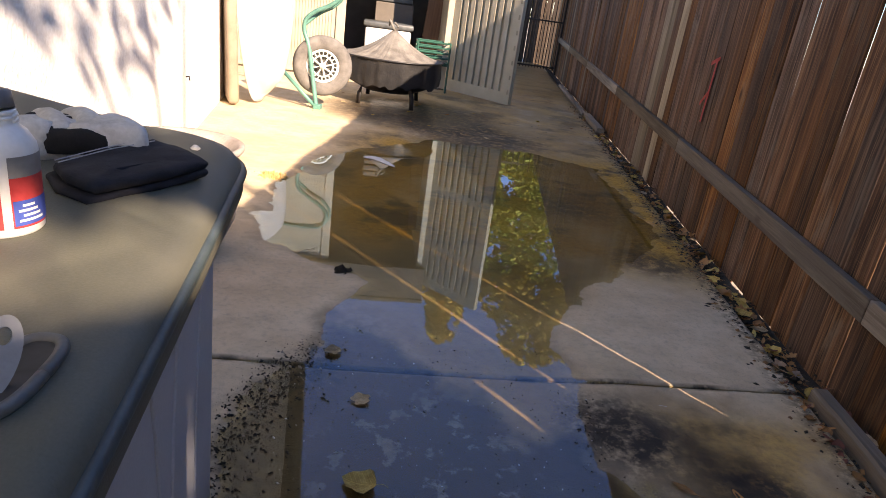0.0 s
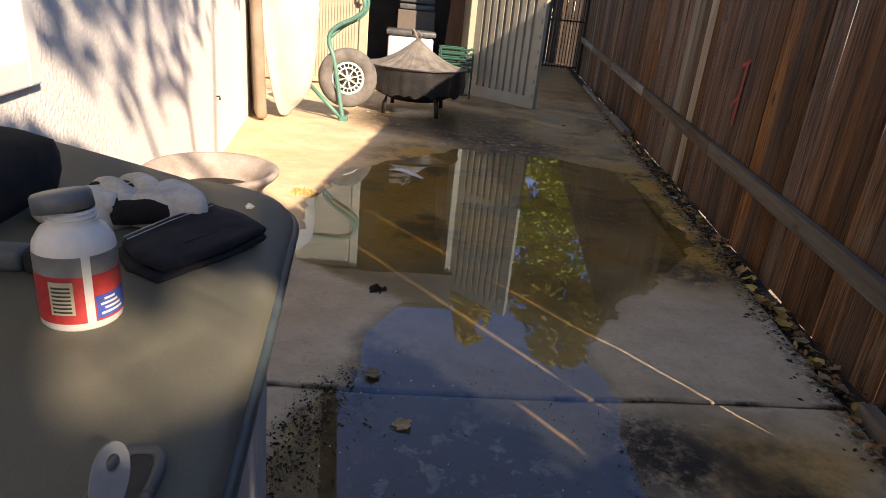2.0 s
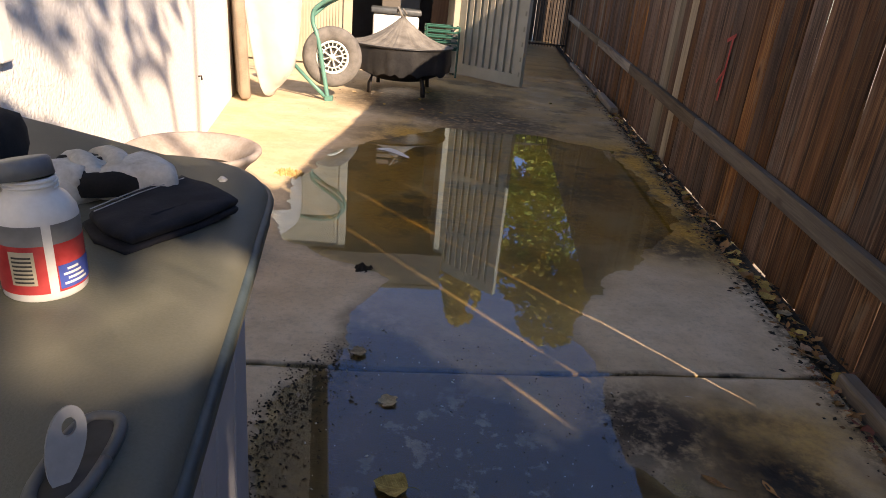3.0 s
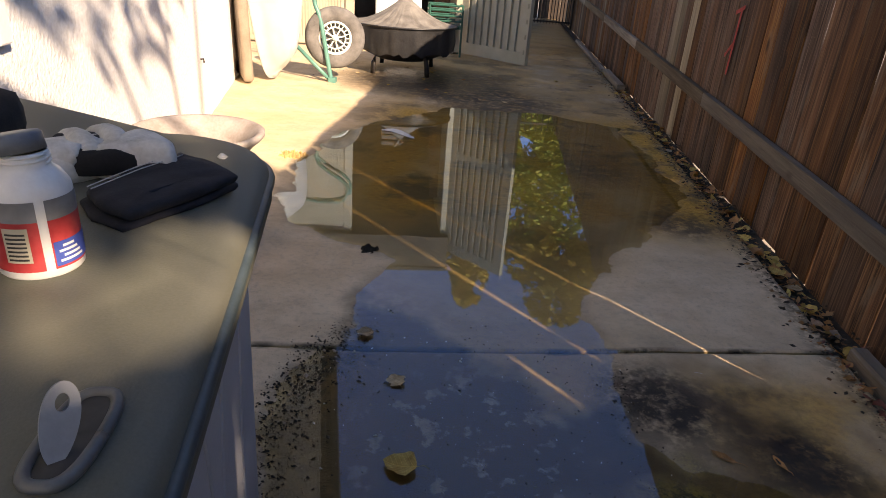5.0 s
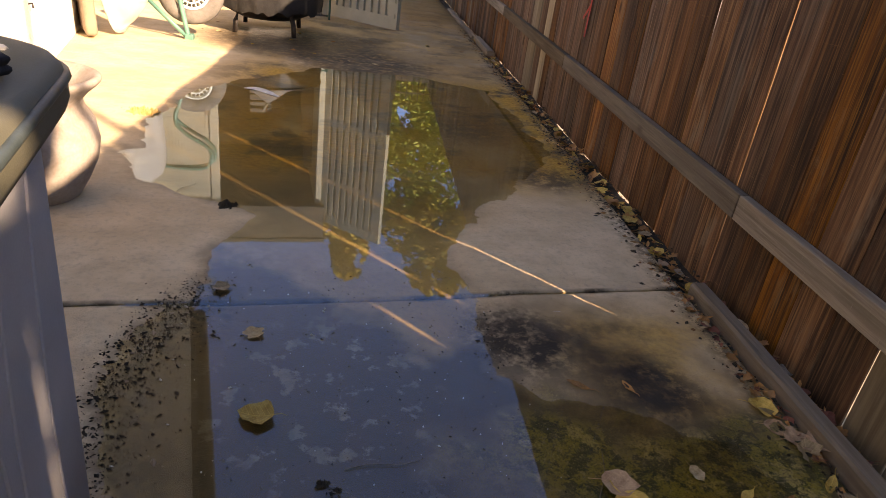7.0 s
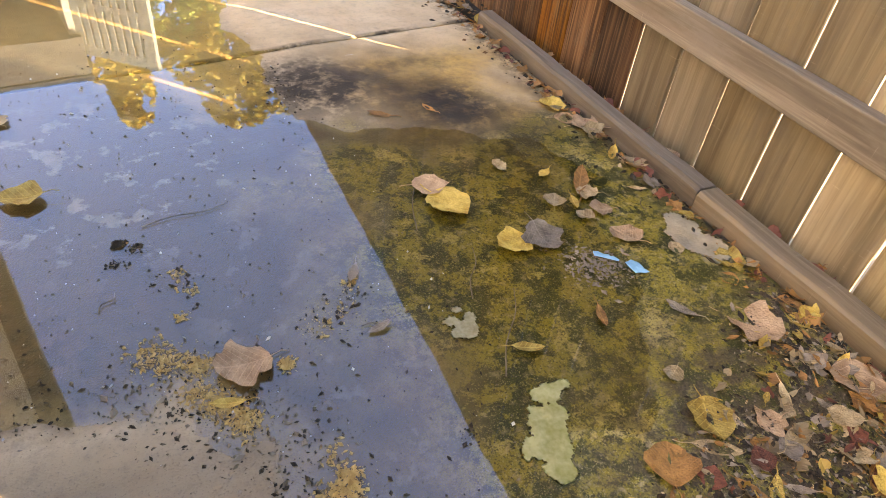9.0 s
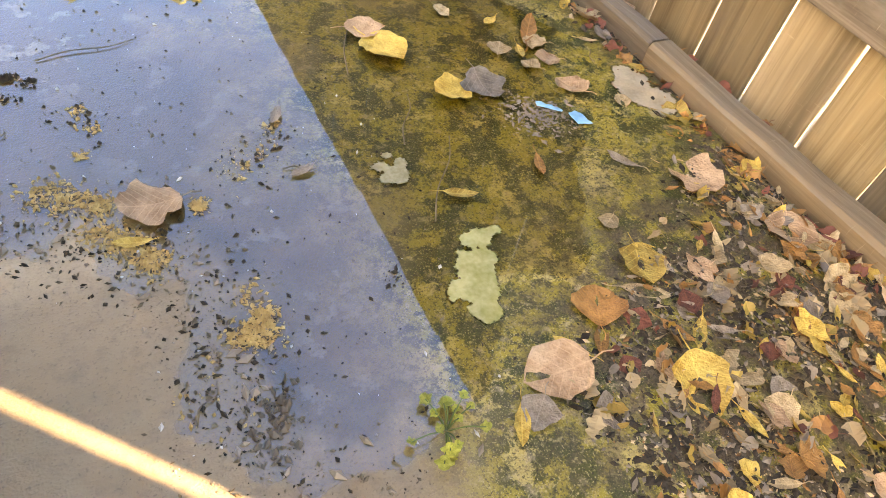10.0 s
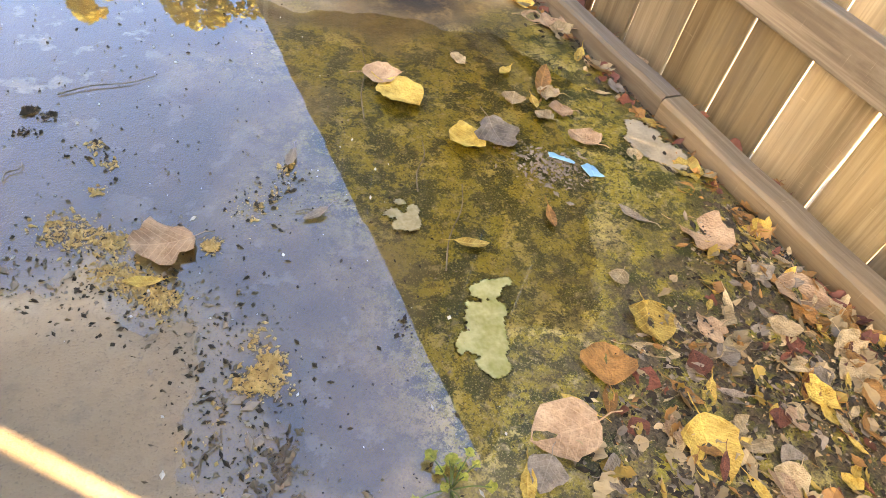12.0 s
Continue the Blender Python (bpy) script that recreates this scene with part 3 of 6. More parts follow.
# ---- house: wall, window, eave ----
house = thing("house", HOUSE, "white stucco house wall with a deep eave", "house", kind="structure")
WIN = (-4.1, -2.88, 0.86, 1.75)          # window along the wall: from, to, sill, head
for y0, y1, z0, z1 in ((-7.5, WIN[0], 0, 2.75), (WIN[0], WIN[1], 0, WIN[2]), (WIN[0], WIN[1], WIN[3], 2.75), (WIN[1], 2.6, 0, 2.75)):
    part("wall", boxed(-0.2, 0, y0, y1, z0 - 0.06, z1, 0), STUCCO, house)
part("wall", boxed(-6.0, -0.2, 2.4, 2.6, -0.06, 2.75, 0), STUCCO, house)
part("soffit", boxed(-0.2, 0.74, -7.5, 1.35, 2.60, 2.64, 0.003), SOFFIT, house, "cream painted soffit")
part("fascia", boxed(0.74, 0.78, -7.5, 1.35, 2.58, 2.84, 0.004), FASCIA, house, "dark brown fascia board")
bm = bmesh.new()
prof = [(x - 0.19, z + 0.48) for x, z in ((0.97, 2.35), (0.97, 2.24), (1.02, 2.22), (1.07, 2.26), (1.085, 2.36), (1.075, 2.36), (1.06, 2.27), (1.02, 2.235), (0.98, 2.25), (0.98, 2.35))]
ra = [bm.verts.new((x, -7.5, z)) for x, z in prof]
rb = [bm.verts.new((x, 1.37, z)) for x, z in prof]
for k in range(len(prof)):
    j = (k + 1) % len(prof)
    bm.faces.new((ra[k], ra[j], rb[j], rb[k]))
bm.faces.new(rb)
part("gutter", bm, FASCIA, house, "brown metal gutter")
bm = bmesh.new()
vs = [bm.verts.new(c) for c in ((0.80, -7.5, 2.85), (0.80, 1.37, 2.85), (-4.0, 1.37, 4.4), (-4.0, -7.5, 4.4), (0.80, -7.5, 2.88), (0.80, 1.37, 2.88), (-4.0, 1.37, 4.45), (-4.0, -7.5, 4.45))]
for f in ((0, 1, 2, 3), (7, 6, 5, 4), (0, 4, 5, 1), (1, 5, 6, 2), (2, 6, 7, 3), (3, 7, 4, 0)):
    bm.faces.new([vs[k] for k in f])
part("roof", bm, ROOF, house, "grey shingled roof")
win = part("window", boxed(-0.12, -0.10, WIN[0] + 0.05, WIN[1] - 0.05, WIN[2] + 0.05, WIN[3] - 0.05, 0), mat("dim_glass", (0.05, 0.09, 0.06), (0.12, 0.19, 0.13), 3, 0.06, 0.0), house, "greenish dim window glass")
for nm, d in (("window_frame", (WIN[0], WIN[0] + 0.07, WIN[2], WIN[3])), ("window_frame", (WIN[1] - 0.07, WIN[1], WIN[2], WIN[3])), ("window_frame", (WIN[0] + 0.07, WIN[1] - 0.07, WIN[2], WIN[2] + 0.07)), ("window_frame", (WIN[0] + 0.07, WIN[1] - 0.07, WIN[3] - 0.07, WIN[3])), ("mullion", (-3.5, -3.45, WIN[2] + 0.07, WIN[3] - 0.07))):
    part(nm, boxed(-0.11, 0.025, d[0], d[1], d[2], d[3], 0.006), WINFRAME, win, "white vinyl")
part("sash", boxed(-0.10, -0.02, WIN[1] - 0.105, WIN[1] - 0.075, WIN[2] + 0.07, WIN[3] - 0.07, 0.004), WINFRAME, win)
part("nail", tube(bmesh.new(), [(-0.01, -0.25, 0.42), (0.02, -0.25, 0.425), (0.022, -0.25, 0.40)], 0.006, 6), IRON, house, "rusty hook in the stucco")

# ---- fence ----
FENCE_M = pose(fence_x(0), 0, 0, 0, 0, FENCE_TURN)        # local y runs along the fence, x away from the yard
fence = thing("fence", FENCE_M, "weathered brown vertical board fence with light gaps", "fence", kind="structure")
rnd = random.Random(5)
def board_mesh(width, seed, foot=0.0, material=FENCE):
    """One rough-sawn picket with slightly worn edges."""
    bm = bmesh.new()
    r = random.Random(seed)
    cols = []
    for k, z in enumerate((-0.03, 0.80, 0.92, 1.5, 2.12)):
        e0, e1 = r.uniform(-0.002, 0.002), r.uniform(-0.002, 0.002) + (foot if k < 2 else 0)
        cup = r.uniform(-0.002, 0.004)
        cols.append([bm.verts.new(c) for c in ((0.004, e0, z), (0, 0.005 + e0, z), (-cup, width / 2, z), (0, width - 0.005 + e1, z), (0.004, width + e1, z), (0.010, width + e1, z), (0.010, e0, z))])
    for a, b in zip(cols, cols[1:]):
        for k in range(7):
            j = (k + 1) % 7
            bm.faces.new((a[k], b[k], b[j], a[j]))
    bm.faces.new(cols[0])
    bm.faces.new(cols[-1][::-1])
    me = bpy.data.meshes.new("board")
    bm.normal_update()
    bm.to_mesh(me)
    bm.free()
    me.materials.append(material)
    return me
widths = (0.148, 0.155, 0.162, 0.150, 0.158)
BOARDS = {(wood, f): [board_mesh(w, k, f, (FENCE, FENCEGREY)[wood]) for k, w in enumerate(widths)] for wood in (0, 1) for f in (0.0, 0.009)}
WIDE = {-9: 0.024, -8: -0.004, -4: -0.002, -1: 0.001, 0: 0.0105, 2: 0.0105, 3: 0.003, 4: 0.005, 5: 0.0108, 8: 0.004}      # the gaps that let light through, counted in boards
def board_y(k):
    return 0.70 + 0.165 * k - (0.03 if k < -5 else 0.0)
for k in range(-30, 90):
    gap = WIDE.get(k + 1, (-0.002 if k < 0 else 0.003) if k < 9 else rnd.choice((0.003, 0.005, 0.004, 0.007, 0.004)))
    own = rnd.randrange(5)
    tan = 1 if rnd.random() < (0.95 if k < 5 else 0.3 if k < 12 else 0.04) else 0
    ob = new("board", BOARDS[tan, 0.009 if gap > 0.011 and k > -3 else 0.0][own])
    ob.parent = fence
    ob.matrix_local = pose(rnd.uniform(0, 0.005), board_y(k), rnd.uniform(-0.015, 0.01), 0, rnd.uniform(-0.2, 0.2), 0) @ Matrix.Diagonal((1, (board_y(k + 1) - board_y(k) - gap) / widths[own], 1, 1))
# the lower rail, nailed on in lengths
y = -2.6
for n, ln in enumerate((2.4, 2.44, 2.42, 2.45, 2.4, 2.45, 2.4)):
    z = 0.25 + 0.027 * (y + 1)
    ob = part("rail", boxed(-0.040, -0.002, 0, ln - 0.004, -0.045, 0.045, 0.004), RAILWOOD, fence, "grey two-by-four rail")
    ob.matrix_local = pose(0, y, z, 1.55, 0, 0)
    y += ln
bm = bmesh.new()
for a, b, w in (((0.42, 0.60), (0.40, 0.98), 0.014), ((0.50, 0.95), (0.36, 0.99), 0.012), ((0.42, 0.78), (0.52, 0.70), 0.012)):
    dx, dz = b[0] - a[0], b[1] - a[1]
    ln = math.hypot(dx, dz)
    nx, nz = -dz / ln * w, dx / ln * w
    vs = [bm.verts.new((-0.0065, 4.0 + p[0] + s * nx, p[1] + s * nz)) for p, s in ((a, 1), (a, -1), (b, -1), (b, 1))]
    bm.faces.new(vs)
part("paint_mark", bm, REDPAINT, fence, "faded red spray mark")

# timber lying at the fence's foot
def timber(name, y0, y1, off, w, h, label, turn=0.0):
    bm = bmesh.new()
    n = 14
    rr = random.Random(int(y0 * 10) + 3)
    cols = []
    for k in range(n + 1):
        t = (y1 - y0) * k / n
        a, b = rr.uniform(-0.003, 0.003), rr.uniform(-0.003, 0.003)
        cols.append([bm.verts.new(c) for c in ((a, t, -0.035), (a, t, h - 0.008), (0.008 + a, t, h + b), (w - 0.008, t, h + b), (w, t, h - 0.008), (w, t, -0.035))])
    for a, b in zip(cols, cols[1:]):
        for k in range(6):
            j = (k + 1) % 6
            bm.faces.new((a[k], b[k], b[j], a[j]))
    bm.faces.new(cols[0])
    bm.faces.new(cols[-1][::-1])
    ob = link(name, bm, RAILWOOD)
    ob.matrix_world = pose(bed_x(y0) + off, y0, 0, 0, 0, FENCE_TURN + turn)
    return tagged(ob, label, "timber")
timber("timber", -0.6, 1.045, 0.022, 0.070, 0.045, "weathered grey timber lying at the fence foot", 0.3)
timber("timber", 1.055, 2.22, 0.030, 0.060, 0.042, "darker split grey timber lying at the fence foot", 0.1)
timber("timber", 7.2, 8.3, 0.02, 0.08, 0.05, "weathered reddish timber end by the fence")
timber("timber", 8.35, 11.5, 0.0, 0.06, 0.04, "long thin timber edging beside the fence")

# ---- deck box against the house ----
BOXM = pose(-0.412, 1.305, 0, 0, 0, 10.0)      # its far front corner; local x to the yard, y along the wall
deck_box = thing("deck_box", BOXM, "olive-lidded pale grey plastic storage box against the wall", "storage box")
def lid_outline(grow=0.0, n=10):
    """Outline of the lid: long bowed front, round corners."""
    L0, D = -1.75, -0.66
    pts = []
    r = 0.17
    for k in range(n + 1):                      # far front corner
        a = math.pi / 2 * (1 - k / n)
        pts.append((0.035 - r + (r + grow) * math.cos(a), -r + 0.02 + (r + grow) * math.sin(a)))
    for k in range(1, 12):                      # front edge with a slight bow
        t = k / 12
        pts.append((0.035 + grow + 0.006 * math.sin(math.pi * t), -r + 0.02 + (L0 + 2 * r) * t))
    for k in range(n + 1):
        a = -math.pi / 2 * k / n
        pts.append((0.035 - r + (r + grow) * math.cos(a), L0 + r + (r + grow) * math.sin(a)))
    for k in range(1, 8):
        t = k / 8
        pts.append((0.035 - r + (D - 0.035 + r) * t, L0 - grow))
    pts.append((D, L0 - grow))
    for k in range(1, 10):
        pts.append((D, L0 - grow + (0.36 - L0 + 2 * grow) * k / 10))
    pts.append((D, 0.36 + grow))
    for k in range(1, 12):                      # far edge, bowed outwards
        t = k / 12
        pts.append((D + (0.035 - r - D) * t, 0.36 + grow - 0.34 * t + 0.012 * math.sin(math.pi * t)))
    return pts
bm = bmesh.new()
levels = ((0.000, 0.800), (0.004, 0.812), (0.004, 0.835), (0.000, 0.848), (-0.008, 0.857), (-0.022, 0.862), (-0.08, 0.866), (-0.2, 0.869))
cx, cy = -0.3, -0.8
rings = []
for g, z in levels:
    if g > -0.05:
        pts = lid_outline(g)
    else:
        pts = [(cx + (x - cx) * (1 + g), cy + (y - cy) * (1 + g * 0.6)) for x, y in lid_outline(-0.022)]
    rings.append([bm.verts.new((x, y, z)) for x, y in pts])
n = len(rings[0])
for a, b in zip(rings, rings[1:]):
    for k in range(n):
        bm.faces.new((a[k], b[k], b[(k + 1) % n], a[(k + 1) % n]))
bm.faces.new(rings[-1][::-1])
bm.faces.new(rings[0])
lid = part("lid", bm, LID, deck_box, "olive grey moulded plastic lid", True)
bm = bmesh.new()
tube(bm, [(x, y, 0.838) for x, y in lid_outline(0.002)][2:34], 0.007, 8)
part("lid_edge", bm, LIDEDGE, lid, "dark blue-green rolled edge", True)
bm = bmesh.new()
body_pts = lid_outline(-0.035)
low = [(x * 0.97 - 0.01, y * 0.985) for x, y in body_pts]
ra = [bm.verts.new((x, y, 0.80)) for x, y in body_pts]
rm = [bm.verts.new((x, y, 0.4)) for x, y in [((a[0] + b[0]) / 2, (a[1] + b[1]) / 2) for a, b in zip(body_pts, low)]]
rb = [bm.verts.new((x, y, 0.0)) for x, y in low]
for a, b in ((ra, rm), (rm, rb)):
    for k in range(len(a)):
        bm.faces.new((a[k], a[(k + 1) % len(a)], b[(k + 1) % len(a)], b[k]))
bm.faces.new(rb)
body = part("body", bm, BOXBODY, deck_box, "pale grey ribbed plastic body", True)
def body_x(y, z):
    """Front of the body at a place along it and a height."""
    t = min(max((-0.15 - y) / 1.41, 0), 1)
    x = 0.0 + 0.006 * math.sin(math.pi * t)
    return x + (x * 0.97 - 0.01 - x) * (0.80 - z) / 0.80
for yy, bow in ((-0.22, -0.05), (-0.36, -0.05), (-0.50, 0.05), (-0.66, -0.05), (-0.84, 0.05), (-1.02, -0.05)):
    arc = [(yy + bow * (1 - (2 * k / 12 - 1) ** 2), 0.77 - 0.74 * k / 12) for k in range(13)]
    part("rib", tube(bmesh.new(), [(body_x(y, z) - 0.0005, y, z) for y, z in arc], 0.0035, 8), BOXBODY, body, smooth=True)
# hasp: a tongue with a padlock eye standing up in a moulded slot
def slot_ring(half_w, half_l, n=40, p=3.0):
    """Rounded long outline, for the slot."""
    out = []
    for k in range(n + 1):
        a = 2 * math.pi * k / n
        ca, sa = math.cos(a), math.sin(a)
        r = (abs(ca) ** p + abs(sa) ** p) ** (-1 / p)
        out.append((half_w * r * ca, half_l * r * sa))
    return out
LATCH = pose(-0.012, -0.690, 0.8675, 0, 0, -4)
bm = bmesh.new()
tube(bm, [(x, y, 0.001) for x, y in slot_ring(0.0155, 0.040)], 0.0042, 8)
hasp = part("latch", bm, GREYPLASTIC, lid, "blue-grey plastic latch ring", True)
hasp.matrix_local = LATCH
# a flat black face on the lid paints the slot's inner shade
bm = bmesh.new()
bm.faces.new([bm.verts.new((x, y, 0.0016)) for x, y in slot_ring(0.0145, 0.039)[:-1]])
well = part("latch_shade", bm, BARBLACK, lid, "flat black face imitating the shade in the latch slot")
well.matrix_local = LATCH
bm = bmesh.new()
outer, hole = [], []
for k in range(32):                                # tongue: narrow foot, round head
    a = 2 * math.pi * k / 32
    up = 0.5 + 0.5 * math.sin(a)
    outer.append((0.0115 * math.cos(a) * (0.72 + 0.28 * up), -0.003 + 0.047 * up))
    hole.append((0.0036 * math.cos(a), 0.032 + 0.0052 * math.sin(a)))
vo = [[bm.verts.new((x, z0, y)) for x, y in outer] for z0 in (-0.0035, 0.0035)]
vh = [[bm.verts.new((x, z0, y)) for x, y in hole] for z0 in (-0.0035, 0.0035)]
for k in range(32):
    j = (k + 1) % 32
    bm.faces.new((vo[0][k], vo[0][j], vo[1][j], vo[1][k]))
    bm.faces.new((vh[0][j], vh[0][k], vh[1][k], vh[1][j]))
    bm.faces.new((vo[0][j], vo[0][k], vh[0][k], vh[0][j]))
    bm.faces.new((vo[1][k], vo[1][j], vh[1][j], vh[1][k]))
lug = part("lug", bm, LATCHPALE, lid, "upright latch tongue with a padlock eye")
lug.matrix_local = LATCH @ pose(-0.002, -0.020, 0.0, -36, 0, 0) @ pose(0, 0, 0, 0, 0, 30)
bm = bmesh.new()
tube(bm, [(-0.45, -0.60, 0.8685), (-0.16, -0.60, 0.8685), (-0.16, -1.1, 0.8685)], 0.0025, 6)
part("seam", bm, LIDEDGE, lid, "moulded seam line")

# ---- things on the lid ----
LZ = 0.866
bottle = thing("pill_bottle", pose(-0.446, 0.825, LZ) @ Matrix.Diagonal((1.0, 1.0, 1.08, 1)), "white plastic pill bottle with red and blue label, cap loose", "bottle")
bm, rings = lathe(bmesh.new(), [(0.0, 0.001), (0.029, 0.001), (0.0325, 0.005), (0.0325, 0.066), (0.0315, 0.072), (0.026, 0.081), (0.0205, 0.085), (0.0195, 0.088), (0.0195, 0.097), (0.0175, 0.098), (0.017, 0.088)], 40)
part("bottle_body", bm, WHITEPLASTIC, bottle, smooth=True)
def wrap(a0, a1, z0, z1, r=0.0329):
    bm = bmesh.new()
    n = 14
    lo = [bm.verts.new((r * math.cos(a0 + (a1 - a0) * k / n), r * math.sin(a0 + (a1 - a0) * k / n), z0)) for k in range(n + 1)]
    hi = [bm.verts.new((r * math.cos(a0 + (a1 - a0) * k / n), r * math.sin(a0 + (a1 - a0) * k / n), z1)) for k in range(n + 1)]
    for k in range(n):
        bm.faces.new((lo[k], lo[k + 1], hi[k + 1], hi[k]))
    return bm
A = radians
label = part("label", wrap(A(-150), A(-52), 0.010, 0.050), REDLABEL, bottle, "red label", True)
part("label", wrap(A(-40), A(60), 0.010, 0.050), REDLABEL, bottle, "red label", True)
part("label_band", wrap(A(-150), A(-52), 0.050, 0.066), GREYLABEL, bottle, "silver band", True)
part("label_band", wrap(A(-40), A(60), 0.050, 0.066), GREYLABEL, bottle, "silver band", True)
part("label_panel", wrap(A(-38), A(40), 0.012, 0.032, 0.0333), BLUELABEL, bottle, "blue panel", True)
part("label_panel", wrap(A(-100), A(-66), 0.018, 0.046, 0.0333), BUFFLABEL, bottle, "buff panel of unreadable print", True)
for k in range(7):
    part("print_bar", wrap(A(-96), A(-70), 0.020 + 0.0034 * k, 0.0216 + 0.0034 * k, 0.0336), BARBLACK, bottle)
for k in range(4):
    part("print_bar", wrap(A(-32 + 6 * (k % 2)), A(8 - 5 * k), 0.015 + 0.004 * k, 0.017 + 0.004 * k, 0.0336), WHITEPLASTIC, bottle)
for z in (0.089, 0.093):
    part("thread", tube(bmesh.new(), [(0.0198 * math.cos(a), 0.0198 * math.sin(a), z + 0.0005 * a) for a in [k * 2 * math.pi / 24 for k in range(25)]], 0.0012, 6), WHITEPLASTIC, bottle, smooth=True)
bm, _ = lathe(bmesh.new(), [(0.0, 0.014), (0.0215, 0.014), (0.0235, 0.012), (0.024, 0.0), (0.0215, 0.0), (0.021, 0.010), (0.0, 0.011)], 40)
cap = part("cap", bm, DARKCAP, bottle, "slate grey cap sitting askew", True)
cap.matrix_local = pose(-0.005, -0.001, 0.0955, -4, -10, 0)

# work gloves, folded together: navy cuffs and white leather
gloves = thing("work_gloves", pose(-0.492, 1.022, LZ, 0, 0, -37) @ Matrix.Scale(1.1, 4), "pair of white leather work gloves with folded navy cuffs", "gloves")
def cushion(outline, z0, z1, puff=0.004, seed=1, seg=0):
    """A soft flat pad over an outline, with rounded sides and a creased top."""
    bm = bmesh.new()
    r = random.Random(seed)
    c = Vector((sum(p[0] for p in outline) / len(outline), sum(p[1] for p in outline) / len(outline), 0))
    if seg:
        P = [Vector((a[0] + (b[0] - a[0]) * k / seg, a[1] + (b[1] - a[1]) * k / seg, 0)) for a, b in zip(outline, outline[1:] + outline[:1]) for k in range(seg)]
    else:
        P = [Vector(p) for p in bend([(x, y, 0) for x, y in outline] + [(*outline[0], 0)], 5)[:-1]]
    rings = []
    for s, z in ((0.96, z0), (1.0, z0 + (z1 - z0) * 0.35), (1.0, z0 + (z1 - z0) * 0.7), (0.965, z1), (0.8, z1 + puff), (0.45, z1 + puff * 1.4)):
        rings.append([bm.verts.new((c.x + (p.x - c.x) * s, c.y + (p.y - c.y) * s, z + 0.0035 * noise.noise((p.x * 45, p.y * 45, seed + z * 60)) * (z > z0))) for p in P])
    n = len(P)
    for a, b in zip(rings, rings[1:]):
        for k in range(n):
            bm.faces.new((a[k], a[(k + 1) % n], b[(k + 1) % n], b[k]))
    bm.faces.new(rings[-1])
    bm.faces.new(rings[0][::-1])
    return bm
cuff = [(0.037, -0.045), (0.08, -0.054), (0.122, -0.046), (0.108, 0.03), (0.085, 0.098), (0.03, 0.102), (-0.02, 0.092), (0.005, 0.02)]
part("cuff", cushion(cuff, 0.001, 0.009, 0.0004, 1, 4), NAVY, gloves, "navy canvas cuff", True)
part("cuff", cushion([(x * 0.97 + 0.004, y * 0.95 + 0.004) for x, y in cuff], 0.0105, 0.020, 0.0012, 2, 4), NAVY, gloves, "navy canvas cuff", True)
part("stitching", tube(bmesh.new(), [(0.042, -0.038, 0.0225), (0.020, 0.02, 0.0245), (-0.006, 0.080, 0.0225)], 0.0006, 5), STITCH, gloves)
part("stitching", tube(bmesh.new(), [(0.050, -0.038, 0.0225), (0.028, 0.02, 0.0245), (0.003, 0.083, 0.0225)], 0.0006, 5), STITCH, gloves)
part("cuff_knit", cushion([(-0.06, -0.01), (-0.03, -0.02), (-0.01, 0.01), (0.0, 0.05), (-0.03, 0.062), (-0.055, 0.03)], 0.010, 0.031, 0.004, 5), BLACKCLOTH, gloves, "black elastic band", True)
part("palm", cushion([(-0.115, -0.04), (-0.06, -0.055), (-0.03, -0.03), (-0.035, 0.02), (-0.06, 0.055), (-0.10, 0.04)], 0.001, 0.026, 0.008, 3), GLOVEWHITE, gloves, "white leather palm", True)
part("palm", cushion([(-0.06, 0.03), (-0.03, 0.0), (0.0, 0.035), (0.02, 0.065), (-0.02, 0.08), (-0.06, 0.07)], 0.004, 0.036, 0.005, 9), GLOVEWHITE, gloves, "white leather palm", True)
for k, pts in enumerate(([(-0.03, 0.0, 0.024), (-0.055, 0.005, 0.030), (-0.085, 0.01, 0.031), (-0.115, 0.012, 0.024), (-0.125, 0.012, 0.016)],
                         [(-0.03, 0.03, 0.024), (-0.06, 0.04, 0.031), (-0.09, 0.045, 0.030), (-0.12, 0.045, 0.022), (-0.13, 0.044, 0.014)],
                         [(-0.05, -0.04, 0.018), (-0.075, -0.058, 0.018), (-0.1, -0.058, 0.014), (-0.12, -0.05, 0.012)],
                         [(-0.04, -0.01, 0.026), (-0.05, -0.03, 0.032), (-0.05, -0.05, 0.02), (-0.045, -0.06, 0.010)])):
    part("finger", tube(bmesh.new(), bend(pts, 4), 0.0155, 12, 0.85), GLOVEWHITE, gloves, smooth=True)
part("lining", cushion([(-0.115, 0.0), (-0.08, -0.02), (-0.06, 0.0), (-0.07, 0.03), (-0.1, 0.035)], 0.012, 0.034, 0.002, 12), BLACKCLOTH, gloves, "dark glove opening", True)

pouch = thing("black_pouch", pose(-0.765, 1.10, LZ, 0, 0, 10), "black fabric pouch lying on the lid", "pouch")
part("pouch_body", cushion([(-0.16, -0.17), (0.06, -0.19), (0.10, -0.05), (0.075, 0.085), (-0.12, 0.09), (-0.17, 0.0)], 0.001, 0.065, 0.012, 21), BLACKCLOTH, pouch, smooth=True)
part("strap", tube(bmesh.new(), bend([(0.02, -0.15, 0.03), (0.04, -0.22, 0.006), (0.01, -0.26, 0.006), (-0.08, -0.24, 0.006)], 5), 0.006, 6), BLACKCLOTH, pouch)
handle = thing("tool_handle", pose(-0.60, 0.90, LZ, 0, 0, 8), "grey plastic tool handle resting on the lid", "tool")
